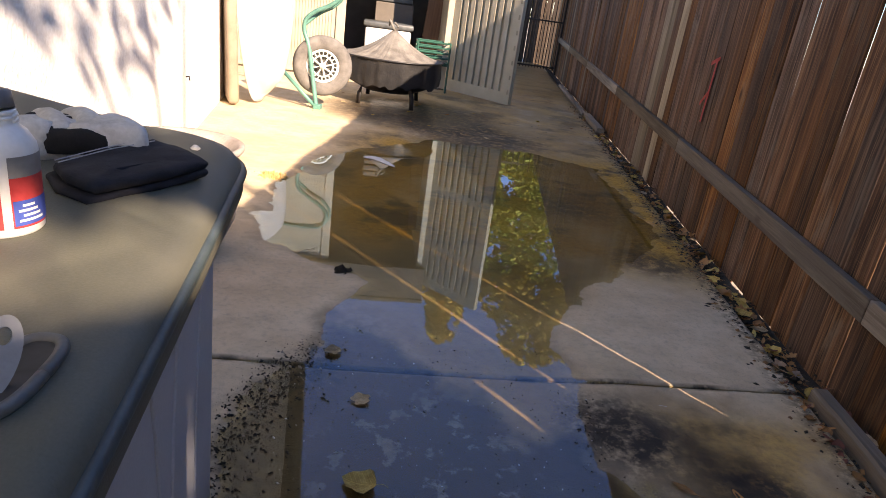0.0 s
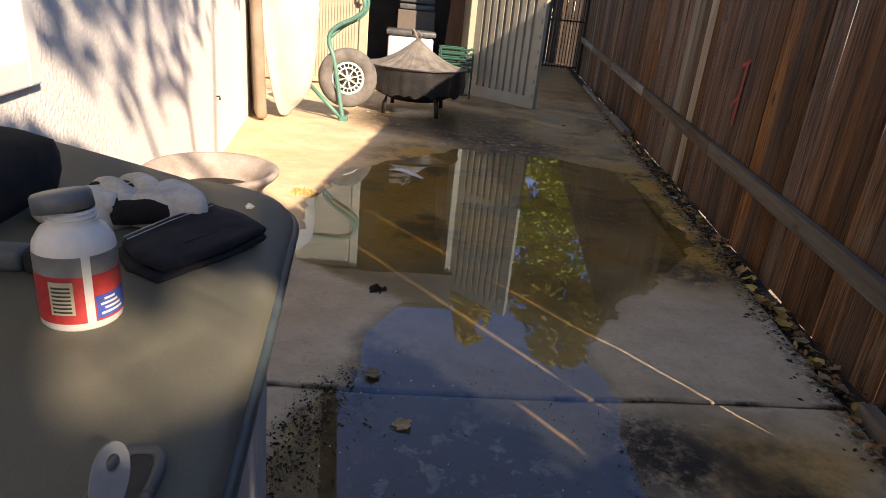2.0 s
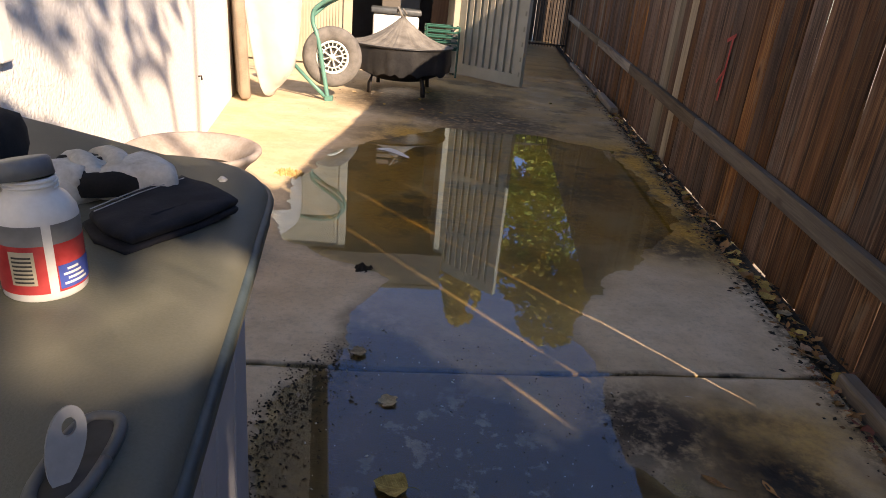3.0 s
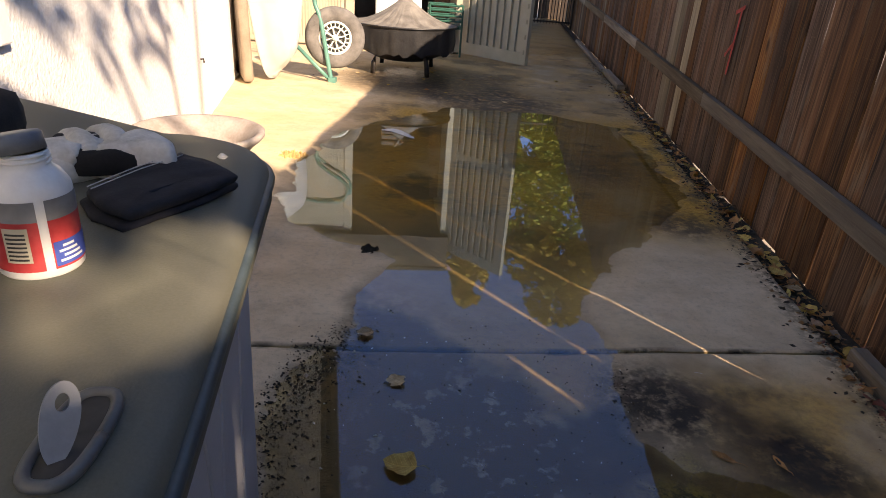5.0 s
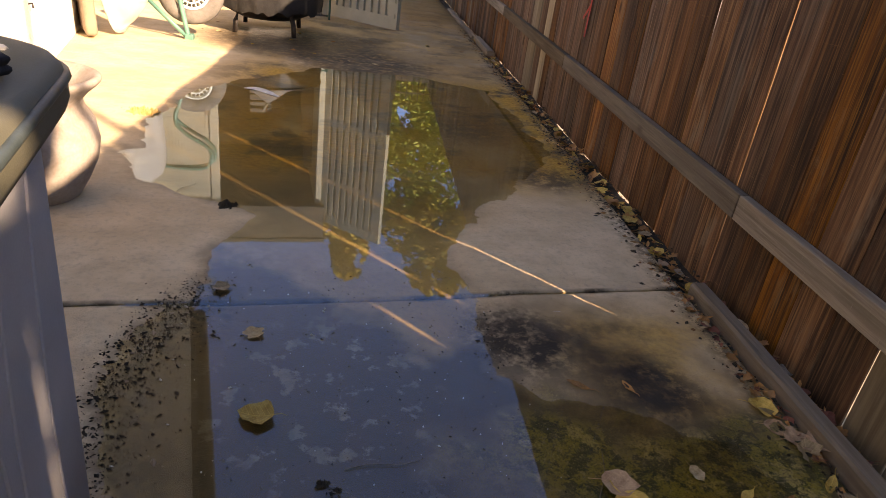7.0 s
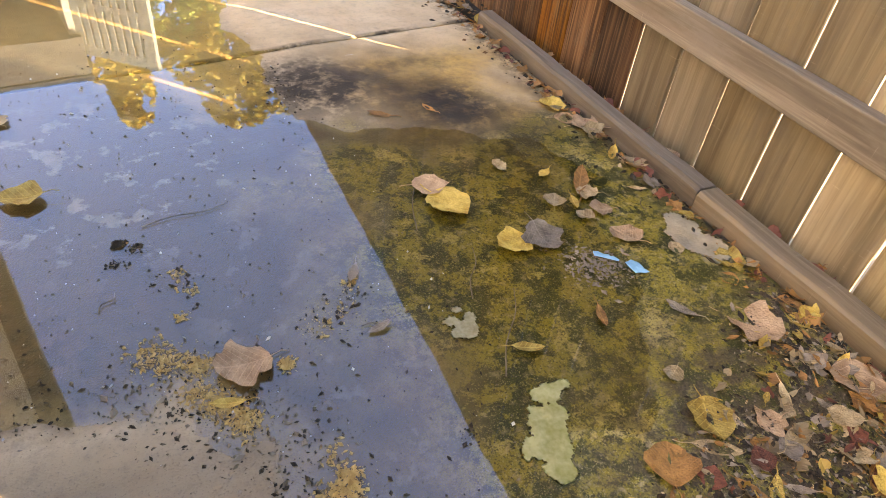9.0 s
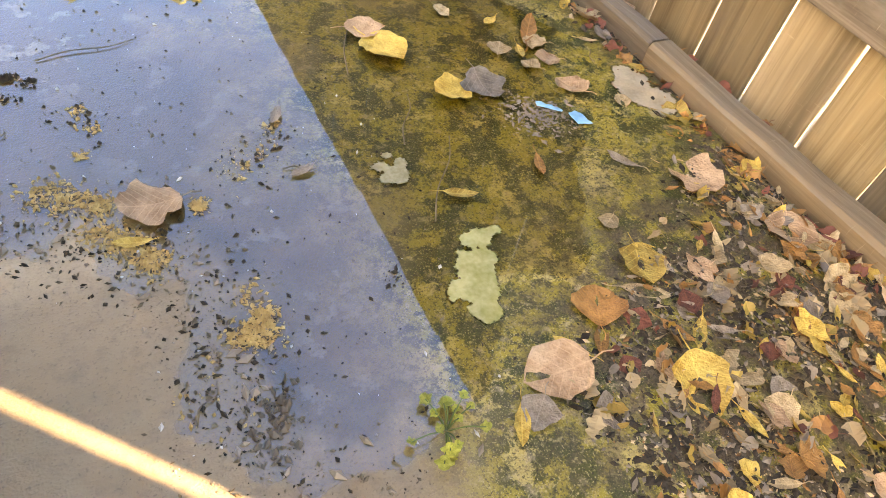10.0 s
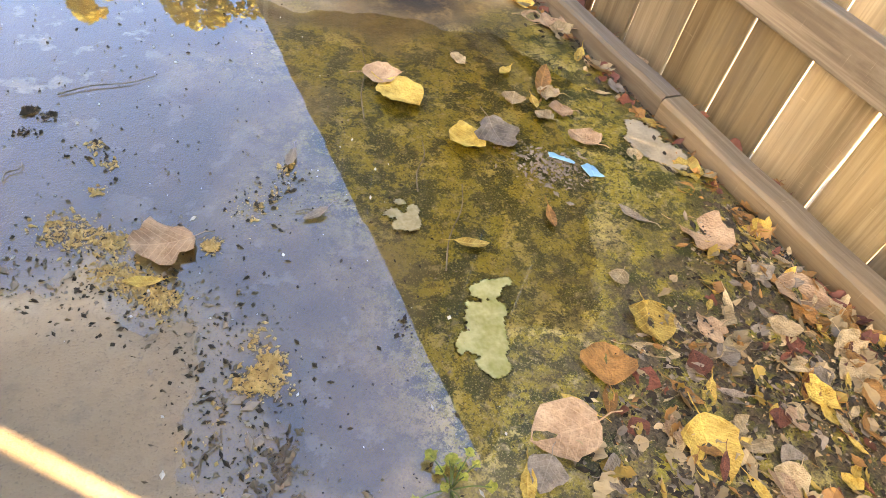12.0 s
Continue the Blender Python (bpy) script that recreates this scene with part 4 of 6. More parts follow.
part("grip", box(bmesh.new(), -0.14, 0.05, -0.016, 0.016, 0.001, 0.026, 0.007), GREYPLASTIC, handle, "", True)
part("end", box(bmesh.new(), 0.052, 0.085, -0.02, 0.02, 0.001, 0.03, 0.008), BLACKCLOTH, handle)

def pebble(name, m, r, material, label, seed, category="pebble"):
    bm = bmesh.new()
    bmesh.ops.create_icosphere(bm, subdivisions=2, radius=r)
    for v in bm.verts:
        v.co *= 1 + 0.5 * noise.noise(v.co / r * 1.4 + Vector((seed, 0, 0)))
        v.co.z = max(v.co.z * 0.7, -0.3 * r)
    ob = link(name, bm, material)
    ob.matrix_world = m
    return tagged(ob, label, category)
pebble("pebble", pose(-0.414, 1.168, LZ + 0.002), 0.006, PAPER, "small white crumb of plaster on the lid", 4)

# ---- clay urn by the wall ----
urn = thing("clay_urn", pose(-1.12, 2.76, 0), "weathered pinkish clay urn planter with a wide rim", "planter")
bm, _ = lathe(bmesh.new(), [(0.0, 0.0), (0.135, 0.0), (0.15, 0.012), (0.185, 0.07), (0.222, 0.15), (0.235, 0.22), (0.225, 0.29), (0.195, 0.345), (0.19, 0.37), (0.215, 0.40), (0.245, 0.425), (0.258, 0.44),
    (0.258, 0.452), (0.248, 0.458), (0.232, 0.452), (0.205, 0.425), (0.178, 0.385), (0.175, 0.355), (0.0, 0.35)], 56)
part("pot", bm, CLAY, urn, "", True)
bm, _ = lathe(bmesh.new(), [(0.0, 0.372), (0.09, 0.370), (0.178, 0.362)], 30)
part("soil", bm, SOIL, urn, "dark soil inside", True)

# ---- wheelbarrow tipped up against the wall ----
barrow = thing("wheelbarrow", pose(-1.62, 6.35, 0, 0, 0, 0), "white-trayed wheelbarrow with green frame tipped upright", "wheelbarrow")
def tray_shell():
    """A deep pressed tray standing on its nose: the hollow faces the wall, the belly the yard."""
    bm = bmesh.new()
    def ring(s, depth, zlo, zhi, n=36):
        out = []
        for k in range(n):
            a = 2 * math.pi * k / n
            ca, sa = math.cos(a), math.sin(a)
            p = 3.2
            r = (abs(ca) ** p + abs(sa) ** p) ** (-1 / p)
            v = r * sa
            half = s * (0.70 + 0.30 * v)
            out.append((half * r * ca, depth, (zlo + zhi) / 2 + v * (zhi - zlo) / 2))
        return out
    levels = [(0.36, 0.0, 0.0, 1.42), (0.36, 0.012, 0.0, 1.42), (0.335, 0.014, 0.03, 1.39), (0.30, 0.12, 0.10, 1.33), (0.255, 0.24, 0.22, 1.22), (0.20, 0.275, 0.34, 1.10), (0.08, 0.285, 0.60, 0.90)]
    rings = [[bm.verts.new((-p[1], p[0], p[2])) for p in ring(*l)] for l in levels]
    n = len(rings[0])
    for a, b in zip(rings, rings[1:]):
        for k in range(n):
            bm.faces.new((a[k], b[k], b[(k + 1) % n], a[(k + 1) % n]))
    bm.faces.new(rings[-1][::-1])
    return bm
bm = tray_shell()
bmesh.ops.solidify(bm, geom=bm.faces[:], thickness=0.006)
tray = part("tray", bm, TRAY, barrow, "chalky white tray", True)
tray.matrix_local = pose(-0.22, -0.12, 0.02, 0, 2, 155)
bm = bmesh.new()
box(bm, -0.045, 0.045, -0.30, 0.25, 0.02, 1.30, 0.03)
side = part("tray_lining", bm, TRAYIN, barrow, "brown dusty inner side", True)
side.matrix_local = pose(-0.44, -0.20, 0.0, 0, 2, 205)
bm = bmesh.new()
tube(bm, bend([(0.30, -0.02, 0.0), (0.25, 0.0, 0.25), (0.19, 0.02, 0.55), (0.14, 0.03, 0.68), (0.15, 0.03, 0.78), (0.24, 0.02, 0.86), (0.36, 0.0, 0.92), (0.45, -0.01, 1.0), (0.44, -0.01, 1.10), (0.36, 0.0, 1.17), (0.15, 0.02, 1.19), (0.02, 0.03, 1.18)], 5), 0.020, 10)
part("frame_tube", bm, GREENPAINT, barrow, "green painted steel tube", True)
bm = bmesh.new()
tube(bm, bend([(0.12, 0.06, 0.72), (0.25, 0.10, 0.84), (0.38, 0.12, 0.92), (0.46, 0.12, 1.02), (0.44, 0.12, 1.13), (0.30, 0.13, 1.20), (0.05, 0.14, 1.22)], 5), 0.016, 10)
part("frame_tube", bm, GREENPAINT, barrow, "green painted steel tube", True)
bm = bmesh.new()
tube(bm, [(0.30, -0.02, 0.01), (0.15, 0.0, 0.14), (-0.02, 0.0, 0.30)], 0.018, 8)
part("brace", bm, GREENPAINT, barrow, "green painted steel brace", True)
bm = bmesh.new()
tube(bm, [(0.27, 0.02, 0.36), (0.31, 0.12, 0.385)], 0.012, 8)
part("axle", bm, IRON, barrow)
bm = bmesh.new()
box(bm, 0.27, 0.34, -0.05, 0.03, 0.0, 0.05, 0.006)
part("foot", bm, GREENPAINT, barrow)
# wheel, its axis almost towards the yard
WH = pose(0.31, 0.09, 0.387, 90, 0, 14)
bm = bmesh.new()
R, r, seg = 0.205, 0.068, 48
rings = [[bm.verts.new(((R + r * math.cos(b)) * math.cos(a), (R + r * math.cos(b)) * math.sin(a), 0.8 * r * math.sin(b))) for b in [2 * math.pi * j / 14 for j in range(14)]] for a in [2 * math.pi * k / seg for k in range(seg)]]
for k in range(seg):
    for j in range(14):
        bm.faces.new((rings[k][j], rings[(k + 1) % seg][j], rings[(k + 1) % seg][(j + 1) % 14], rings[k][(j + 1) % 14]))
wheel = part("wheel", bm, RUBBER, barrow, "grey worn rubber tyre", True)
wheel.matrix_local = WH
bm, _ = lathe(bmesh.new(), [(0.150, -0.03), (0.150, 0.034), (0.138, 0.038), (0.130, 0.030), (0.128, 0.0), (0.130, -0.03), (0.150, -0.03)], 48)
rim = part("rim", bm, RIM, wheel, "white spoked plastic rim", True)
for k in range(20):
    bm = bmesh.new()
    box(bm, 0.095, 0.132, -0.0045, 0.0045, 0.012, 0.028, 0.002)
    bmesh.ops.rotate(bm, verts=bm.verts[:], matrix=Matrix.Rotation(2 * math.pi * k / 20, 3, "Z"))
    part("spoke", bm, RIM, wheel)
bm, _ = lathe(bmesh.new(), [(0.100, 0.010), (0.100, 0.030), (0.088, 0.030), (0.088, 0.010), (0.100, 0.010)], 40)
part("inner_ring", bm, RIM, wheel, "", True)
for k in range(8):
    bm = bmesh.new()
    box(bm, 0.025, 0.092, -0.006, 0.006, 0.012, 0.028, 0.002)
    bmesh.ops.rotate(bm, verts=bm.verts[:], matrix=Matrix.Rotation(2 * math.pi * (k + 0.3) / 8, 3, "Z"))
    part("spoke", bm, RIM, wheel)
bm, _ = lathe(bmesh.new(), [(0.0, 0.045), (0.012, 0.045), (0.016, 0.036), (0.03, 0.032), (0.03, -0.03), (0.0, -0.03)], 24)
part("hub", bm, RIM, wheel, "", True)
bm, _ = lathe(bmesh.new(), [(0.0, -0.012), (0.14, -0.012), (0.14, -0.018), (0.0, -0.018)], 30)
part("wheel_back", bm, RUBBER, wheel, "dark flat disc behind the spokes")

# ---- covered fire pit ----
pit = thing("fire_pit", pose(-0.76, 7.34, 0) @ Matrix.Diagonal((1.07, 1.07, 1.12, 1)), "round fire pit under a dusty black vinyl cover", "fire pit")
bm = bmesh.new()
seg = 72
prof = [(0.485, 0.20), (0.50, 0.30), (0.492, 0.40), (0.497, 0.425)]
rr = random.Random(7)
fold = [rr.uniform(-1, 1) for _ in range(seg)]
rings = []
for r, z in prof:
    rings.append([bm.verts.new((r * (1 + 0.03 * fold[k] * (0.45 - z) * 5) * math.cos(2 * math.pi * k / seg), r * (1 + 0.03 * fold[k] * (0.45 - z) * 5) * math.sin(2 * math.pi * k / seg), z + (0.025 * fold[(k * 3) % seg] if z < 0.25 else 0))) for k in range(seg)])
for a, b in zip(rings, rings[1:]):
    for k in range(seg):
        bm.faces.new((a[k], a[(k + 1) % seg], b[(k + 1) % seg], b[k]))
part("cover_skirt", bm, COVER, pit, "black vinyl skirt", True)
bm = bmesh.new()
rings = []
for i in range(9):
    t = i / 8
    r = 0.502 * (1 - t) + 0.02 * t
    z = 0.425 + 0.235 * t ** 1.15 - 0.035 * math.sin(math.pi * t)
    rings.append([bm.verts.new((r * math.cos(2 * math.pi * k / 144), r * math.sin(2 * math.pi * k / 144), z + 0.010 * math.sin(18 * 2 * math.pi * k / 144 + 2 * fold[k % seg]) * (1 - abs(2 * t - 0.7)) * 0.8)) for k in range(144)])
for a, b in zip(rings, rings[1:]):
    for k in range(144):
        bm.faces.new((a[k], a[(k + 1) % 144], b[(k + 1) % 144], b[k]))
bm.faces.new(rings[-1])
part("cover_top", bm, COVERTOP, pit, "dusty pleated vinyl top", True)
bm = bmesh.new()
tube(bm, [(0.503 * math.cos(a), 0.503 * math.sin(a), 0.425) for a in [2 * math.pi * k / 60 for k in range(61)]], 0.008, 6)
part("piping", bm, COVER, pit, "", True)
bm, _ = lathe(bmesh.new(), [(0.0, 0.10), (0.25, 0.115), (0.40, 0.18), (0.46, 0.28)], 40)
part("bowl", bm, IRON, pit, "black iron bowl", True)
for a in (52, 128, 232, 308):
    ca, sa = math.cos(radians(a)), math.sin(radians(a))
    part("leg", tube(bmesh.new(), [(0.36 * ca, 0.36 * sa, 0.22), (0.41 * ca, 0.41 * sa, 0.10), (0.42 * ca, 0.42 * sa, 0.0)], 0.022, 8), IRON, pit, "", True)
part("tie", tube(bmesh.new(), bend([(0.0, 0.0, 0.655), (-0.02, -0.03, 0.69), (-0.05, -0.02, 0.74), (-0.06, 0.02, 0.70)], 4), 0.012, 7), COVERTOP, pit, "knotted top of the cover")
part("tie", tube(bmesh.new(), bend([(0.0, 0.0, 0.655), (0.03, -0.01, 0.69), (-0.01, 0.02, 0.73)], 4), 0.010, 7), COVERTOP, pit)

# ---- resin shed ----
SH = pose(-0.22, 8.86, 0, 0, 0, 7.0)           # at the right jamb; local x along the front
shed = thing("shed", SH, "beige resin garden shed with one ribbed door open", "shed")
# floor and back wall take the darker resin that imitates indoor shade
part("floor", boxed(-2.9, 0.0, 0.02, 2.6, -0.05, 0.03, 0.0), SHEDSHADE, shed)
part("wall", boxed(-0.06, 0.0, 0.02, 2.6, 0.03, 2.5, 0.01), SHED, shed)
part("wall", boxed(-2.9, -2.84, 0.02, 2.6, 0.03, 2.5, 0.01), SHED, shed)
part("wall", boxed(-2.84, -0.06, 2.54, 2.6, 0.03, 2.5, 0.01), SHEDSHADE, shed)
part("jamb", boxed(-0.055, 0.02, -0.02, 0.02, 0.03, 2.5, 0.006), SHED, shed)
part("jamb", boxed(-1.42, -1.31, -0.03, 0.03, 0.03, 2.5, 0.008), SHED, shed, "beige corner post")
front = part("front_panel", boxed(-2.9, -1.42, -0.005, 0.03, 0.03, 2.5, 0.006), SHED, shed, "narrow-ribbed closed door panel")
for k in range(40):
    x = -2.88 + k * 0.036
    part("rib", boxed(x, x + 0.022, -0.013, -0.004, 0.10, 2.42, 0.003), SHED, front)
part("eave", boxed(-2.98, 0.06, -0.12, 2.66, 2.5, 2.98, 0.01), FASCIA, shed, "dark eave and gable")
part("roof_edge", boxed(-3.0, 0.08, -0.14, 2.68, 2.98, 3.04, 0.01), FASCIA, shed, "dark roof edge")
latch = part("latch", boxed(-1.47, -1.40, -0.06, -0.02, 1.02, 1.30, 0.01), RAILWOOD, front, "wooden door latch bar")
part("latch_knob", boxed(-1.43, -1.38, -0.09, -0.03, 1.00, 1.10, 0.015), SHED, front)
# the open door: raised frame with long recessed slots
DW, DH = 1.06, 2.72
door_m = pose(0.03, -0.005, 0.03, 0, 0, -42.0 - 7.0)
door = part("door", boxed(0, DW, 0.02, 0.05, 0, DH, 0.006), SHED, shed, "beige ribbed resin door swung open")
door.matrix_local = door_m
rows_z = ((0.14, 1.22), (1.32, 2.05), (2.12, 2.58))
slots = [0.11 + 0.110 * k for k in range(8)]
for z0, z1 in zip([0] + [b for _, b in rows_z], [a for a, _ in rows_z] + [DH]):
    part("door_rail", boxed(0, DW, -0.012, 0.021, z0, z1, 0.003), SHED, door)
for z0, z1 in rows_z:
    xs = [0.0] + [v for s0 in slots for v in (s0, s0 + 0.044)] + [DW]
    for k in range(0, len(xs), 2):
        part("slat", boxed(xs[k], xs[k + 1], -0.012, 0.021, z0, z1, 0.003), SHED, door)
# each hole is a flat plate; its shade is only the darker colour
for k in range(9):
    part("hole", boxed(DW - 0.045, DW - 0.022, -0.0135, -0.010, 0.12 + 0.17 * k, 0.17 + 0.17 * k, 0.0), HOLESHADE, door)
# what stands inside
bin_ = thing("storage_bin", pose(-1.05, 9.35, 0.03, 0, 0, 7), "white plastic storage bin with a lid in the shed", "bin")
part("bin_body", box(bmesh.new(), -0.30, 0.30, -0.2, 0.2, 0, 0.62, 0.03), WHITEPLASTIC, bin_, "", True)
part("bin_lid", box(bmesh.new(), -0.33, 0.33, -0.22, 0.22, 0.63, 0.70, 0.02), GREYPLASTIC, bin_, "grey lid", True)
crates = thing("stacked_crates", pose(-1.05, 9.9, 0.03, 0, 0, 7), "stack of pale plastic crates, coloured dark for the shed's shade", "crates")
# crates and stand are coloured dark for the shade inside the shed
for k in range(6):
    part("crate", box(bmesh.new(), -0.24, 0.24, -0.18, 0.18, 0.95 + 0.09 * k, 1.02 + 0.09 * k, 0.012), GREYPLASTIC if k < 3 else SHEDSHADE, crates, "", True)
part("stand", box(bmesh.new(), -0.26, 0.26, -0.2, 0.2, 0.0, 0.94, 0.01), SHEDSHADE, crates)
wood = thing("leaning_board", pose(-0.52, 9.6, 0.03, 0, 4, 10), "reddish brown boards leaning inside the shed", "board")
part("plank", box(bmesh.new(), -0.12, 0.10, -0.02, 0.02, 0, 2.2, 0.004), BROWNWOOD, wood)
part("plank", box(bmesh.new(), 0.14, 0.26, -0.05, -0.01, 0, 2.2, 0.004), BROWNWOOD, wood)
basket = thing("green_basket", pose(-0.40, 8.72, 0.0, 0, 0, 7), "green slatted plastic basket at the shed door", "basket")
for k in range(5):
    z = 0.36 + 0.06 * k
    bm = bmesh.new()
    for a, b in (((-0.20, -0.14), (0.20, -0.14)), ((0.20, -0.14), (0.20, 0.14)), ((0.20, 0.14), (-0.20, 0.14)), ((-0.20, 0.14), (-0.20, -0.14))):
        tube(bm, [(*a, z), (*b, z)], 0.012, 6)
    part("slat", bm, BASKETGREEN, basket)
for x in (-0.20, 0.20):
    for y in (-0.14, 0.14):
        part("post", tube(bmesh.new(), [(x, y, 0.0), (x, y, 0.61)], 0.014, 6), BASKETGREEN, basket)
part("base", boxed(-0.2, 0.2, -0.14, 0.14, 0.33, 0.35, 0.0), BASKETGREEN, basket)

# ---- iron gate and board fence behind it ----
GATE = pose(1.10, 13.9, 0, 0, 0, 4)
gate = thing("iron_gate", GATE, "black wrought iron gate with spear-topped bars", "gate")
for k in range(13):
    x = 0.03 + k * 0.062
    bm = bmesh.new()
    tube(bm, [(x, 0, 0.06), (x, 0, 1.02), (x, 0, 1.06), (x, 0, 1.15)], 0.010, 6, 0.35) if k % 2 else tube(bm, [(x, 0, 0.06), (x, 0, 2.1)], 0.010, 6)
    part("bar", bm, IRON, gate)
for z in (0.10, 0.98, 1.95):
    part("crossbar", boxed(0.0, 0.82, -0.015, 0.015, z - 0.015, z + 0.015, 0.003), IRON, gate)
for x in (-0.02, 0.84):
    part("gate_post", boxed(x - 0.03, x + 0.03, -0.03, 0.03, -0.05, 2.15, 0.005), IRON, gate)
DARKWOOD = mat("dark_stained_boards", (0.02, 0.013, 0.009), (0.075, 0.05, 0.034), 5, 0.9, 0.5, 60, stretch=(6, 6, 0.35), vary=0.25)
dark_boards = [board_mesh(0.155, k, 0.0, DARKWOOD) for k in range(5)]
back = thing("back_fence", pose(-3.5, 15.6, 0, 0, 0, 4), "dark brown board fence closing the passage", "fence", kind="structure")
for k in range(36):
    ob = new("board", dark_boards[k % 5])
    ob.parent = back
    ob.matrix_local = pose(k * 0.165, 0, 0, 0, 0, -90)

# ---- leaves ----
def leaf_mesh(name, kind, material, seed, size=0.05):
    """One dry leaf: midrib fold, curled rim, uneven outline, with a stalk."""
    r = random.Random(seed)
    bm = bmesh.new()
    n = 9
    ts = [k / n for k in range(n + 1)]
    curl, fold, twist = r.uniform(0.15, 0.5), r.uniform(0.1, 0.35), r.uniform(-0.5, 0.5)
    rows = []
    for t in ts:
        if kind == "broad":
            w = 0.52 * math.sin(math.pi * min(1, t * 0.98 + 0.02)) ** 0.65 * (1.05 - 0.35 * t) * (1 + 0.12 * math.sin(9 * t + seed))
        elif kind == "lobed":
            w = 0.55 * math.sin(math.pi * min(1, t * 0.97 + 0.02)) ** 0.6 * (1 + 0.25 * math.sin(13 * t + seed))
        else:
            w = 0.17 * math.sin(math.pi * min(1, t * 0.98 + 0.015)) ** 0.8
        w = max(w, 0.012)
        row = []
        for s in (-1, -0.55, 0, 0.55, 1):
            x = s * w + 0.02 * r.uniform(-1, 1) * abs(s)
            y = t - 0.5 + 0.02 * r.uniform(-1, 1) * abs(s)
            z = fold * abs(s) * w + curl * (t - 0.5) ** 2 + twist * s * w * (t - 0.5) + 0.05 * r.uniform(-1, 1) * abs(s) * w * 2
            row.append(bm.verts.new((x * size, y * size, z * size)))
        rows.append(row)
    for a, b in zip(rows, rows[1:]):
        for k in range(4):
            bm.faces.new((a[k], a[k + 1], b[k + 1], b[k]))
    tube(bm, [(0, -0.5 * size, curl * 0.25 * size), (0.05 * size, -0.7 * size, curl * 0.2 * size + 0.05 * size), (0.02 * size, -0.85 * size, 0.1 * size)], 0.012 * size, 4)
    low = min(v.co.z for v in bm.verts)
    for v in bm.verts:
        v.co.z -= low
    me = bpy.data.meshes.new(name)
    bm.normal_update()
    bm.to_mesh(me)
    bm.free()
    me.materials.append(material)
    me.polygons.foreach_set("use_smooth", [True] * len(me.polygons))
    return me
LEAVES = {}
for nm, material in (("yellow", YELLOW), ("buff", BUFF), ("pink", PINK), ("orange", ORANGE), ("red", DARKRED), ("grey", GREYLEAF)):
    for kd in ("broad", "lobed", "lance"):
        LEAVES[nm, kd] = [leaf_mesh("fallen_leaf", kd, material, 17 * len(LEAVES) + v, 1.0) for v in range(3)]
WORDS = {"yellow": "yellow", "buff": "pale buff", "pink": "pinkish tan", "orange": "orange brown", "red": "dark red", "grey": "grey brown"}
SHAPES = {"broad": "broad", "lobed": "lobed", "lance": "narrow"}
WEEDLEAF = leaf_mesh("leaf", "lobed", LIMELEAF, 77, 1.0)
rl = random.Random(41)
def leaf(x, y, size, colour, shape, turn, z=0.0, tilt=0.0, where="on the wet concrete", group="fallen leaves on the slab"):
    ob = new("fallen_leaf", rl.choice(LEAVES[colour, shape]))
    ob.matrix_world = pose(x, y, z + 0.004, tilt, tilt * rl.uniform(-0.6, 0.6), turn) @ Matrix.Diagonal((size, size, size * (0.6 if abs(tilt) < 1 else 1.0), 1))
    return tagged(ob, "%s %s dry leaf lying %s" % (SHAPES[shape], WORDS[colour], where), "leaf", group)
for x, y, s, c, k, a in ((-0.175, 1.535, 0.085, "yellow", "broad", 80), (-0.222, 1.875, 0.05, "buff", "lobed", 30), (-0.35, 2.115, 0.055, "buff", "broad", 110), (0.655, 1.665, 0.07, "orange", "lance", 60),
    (0.80, 1.66, 0.06, "orange", "lance", 10), (0.09, 0.885, 0.055, "yellow", "lance", 70), (1.235, 1.44, 0.085, "pink", "broad", 10), (1.30, 2.86, 0.075, "yellow", "broad", 20)):
    leaf(x, y, s, c, k, a, 0.0, rl.uniform(-8, 8))
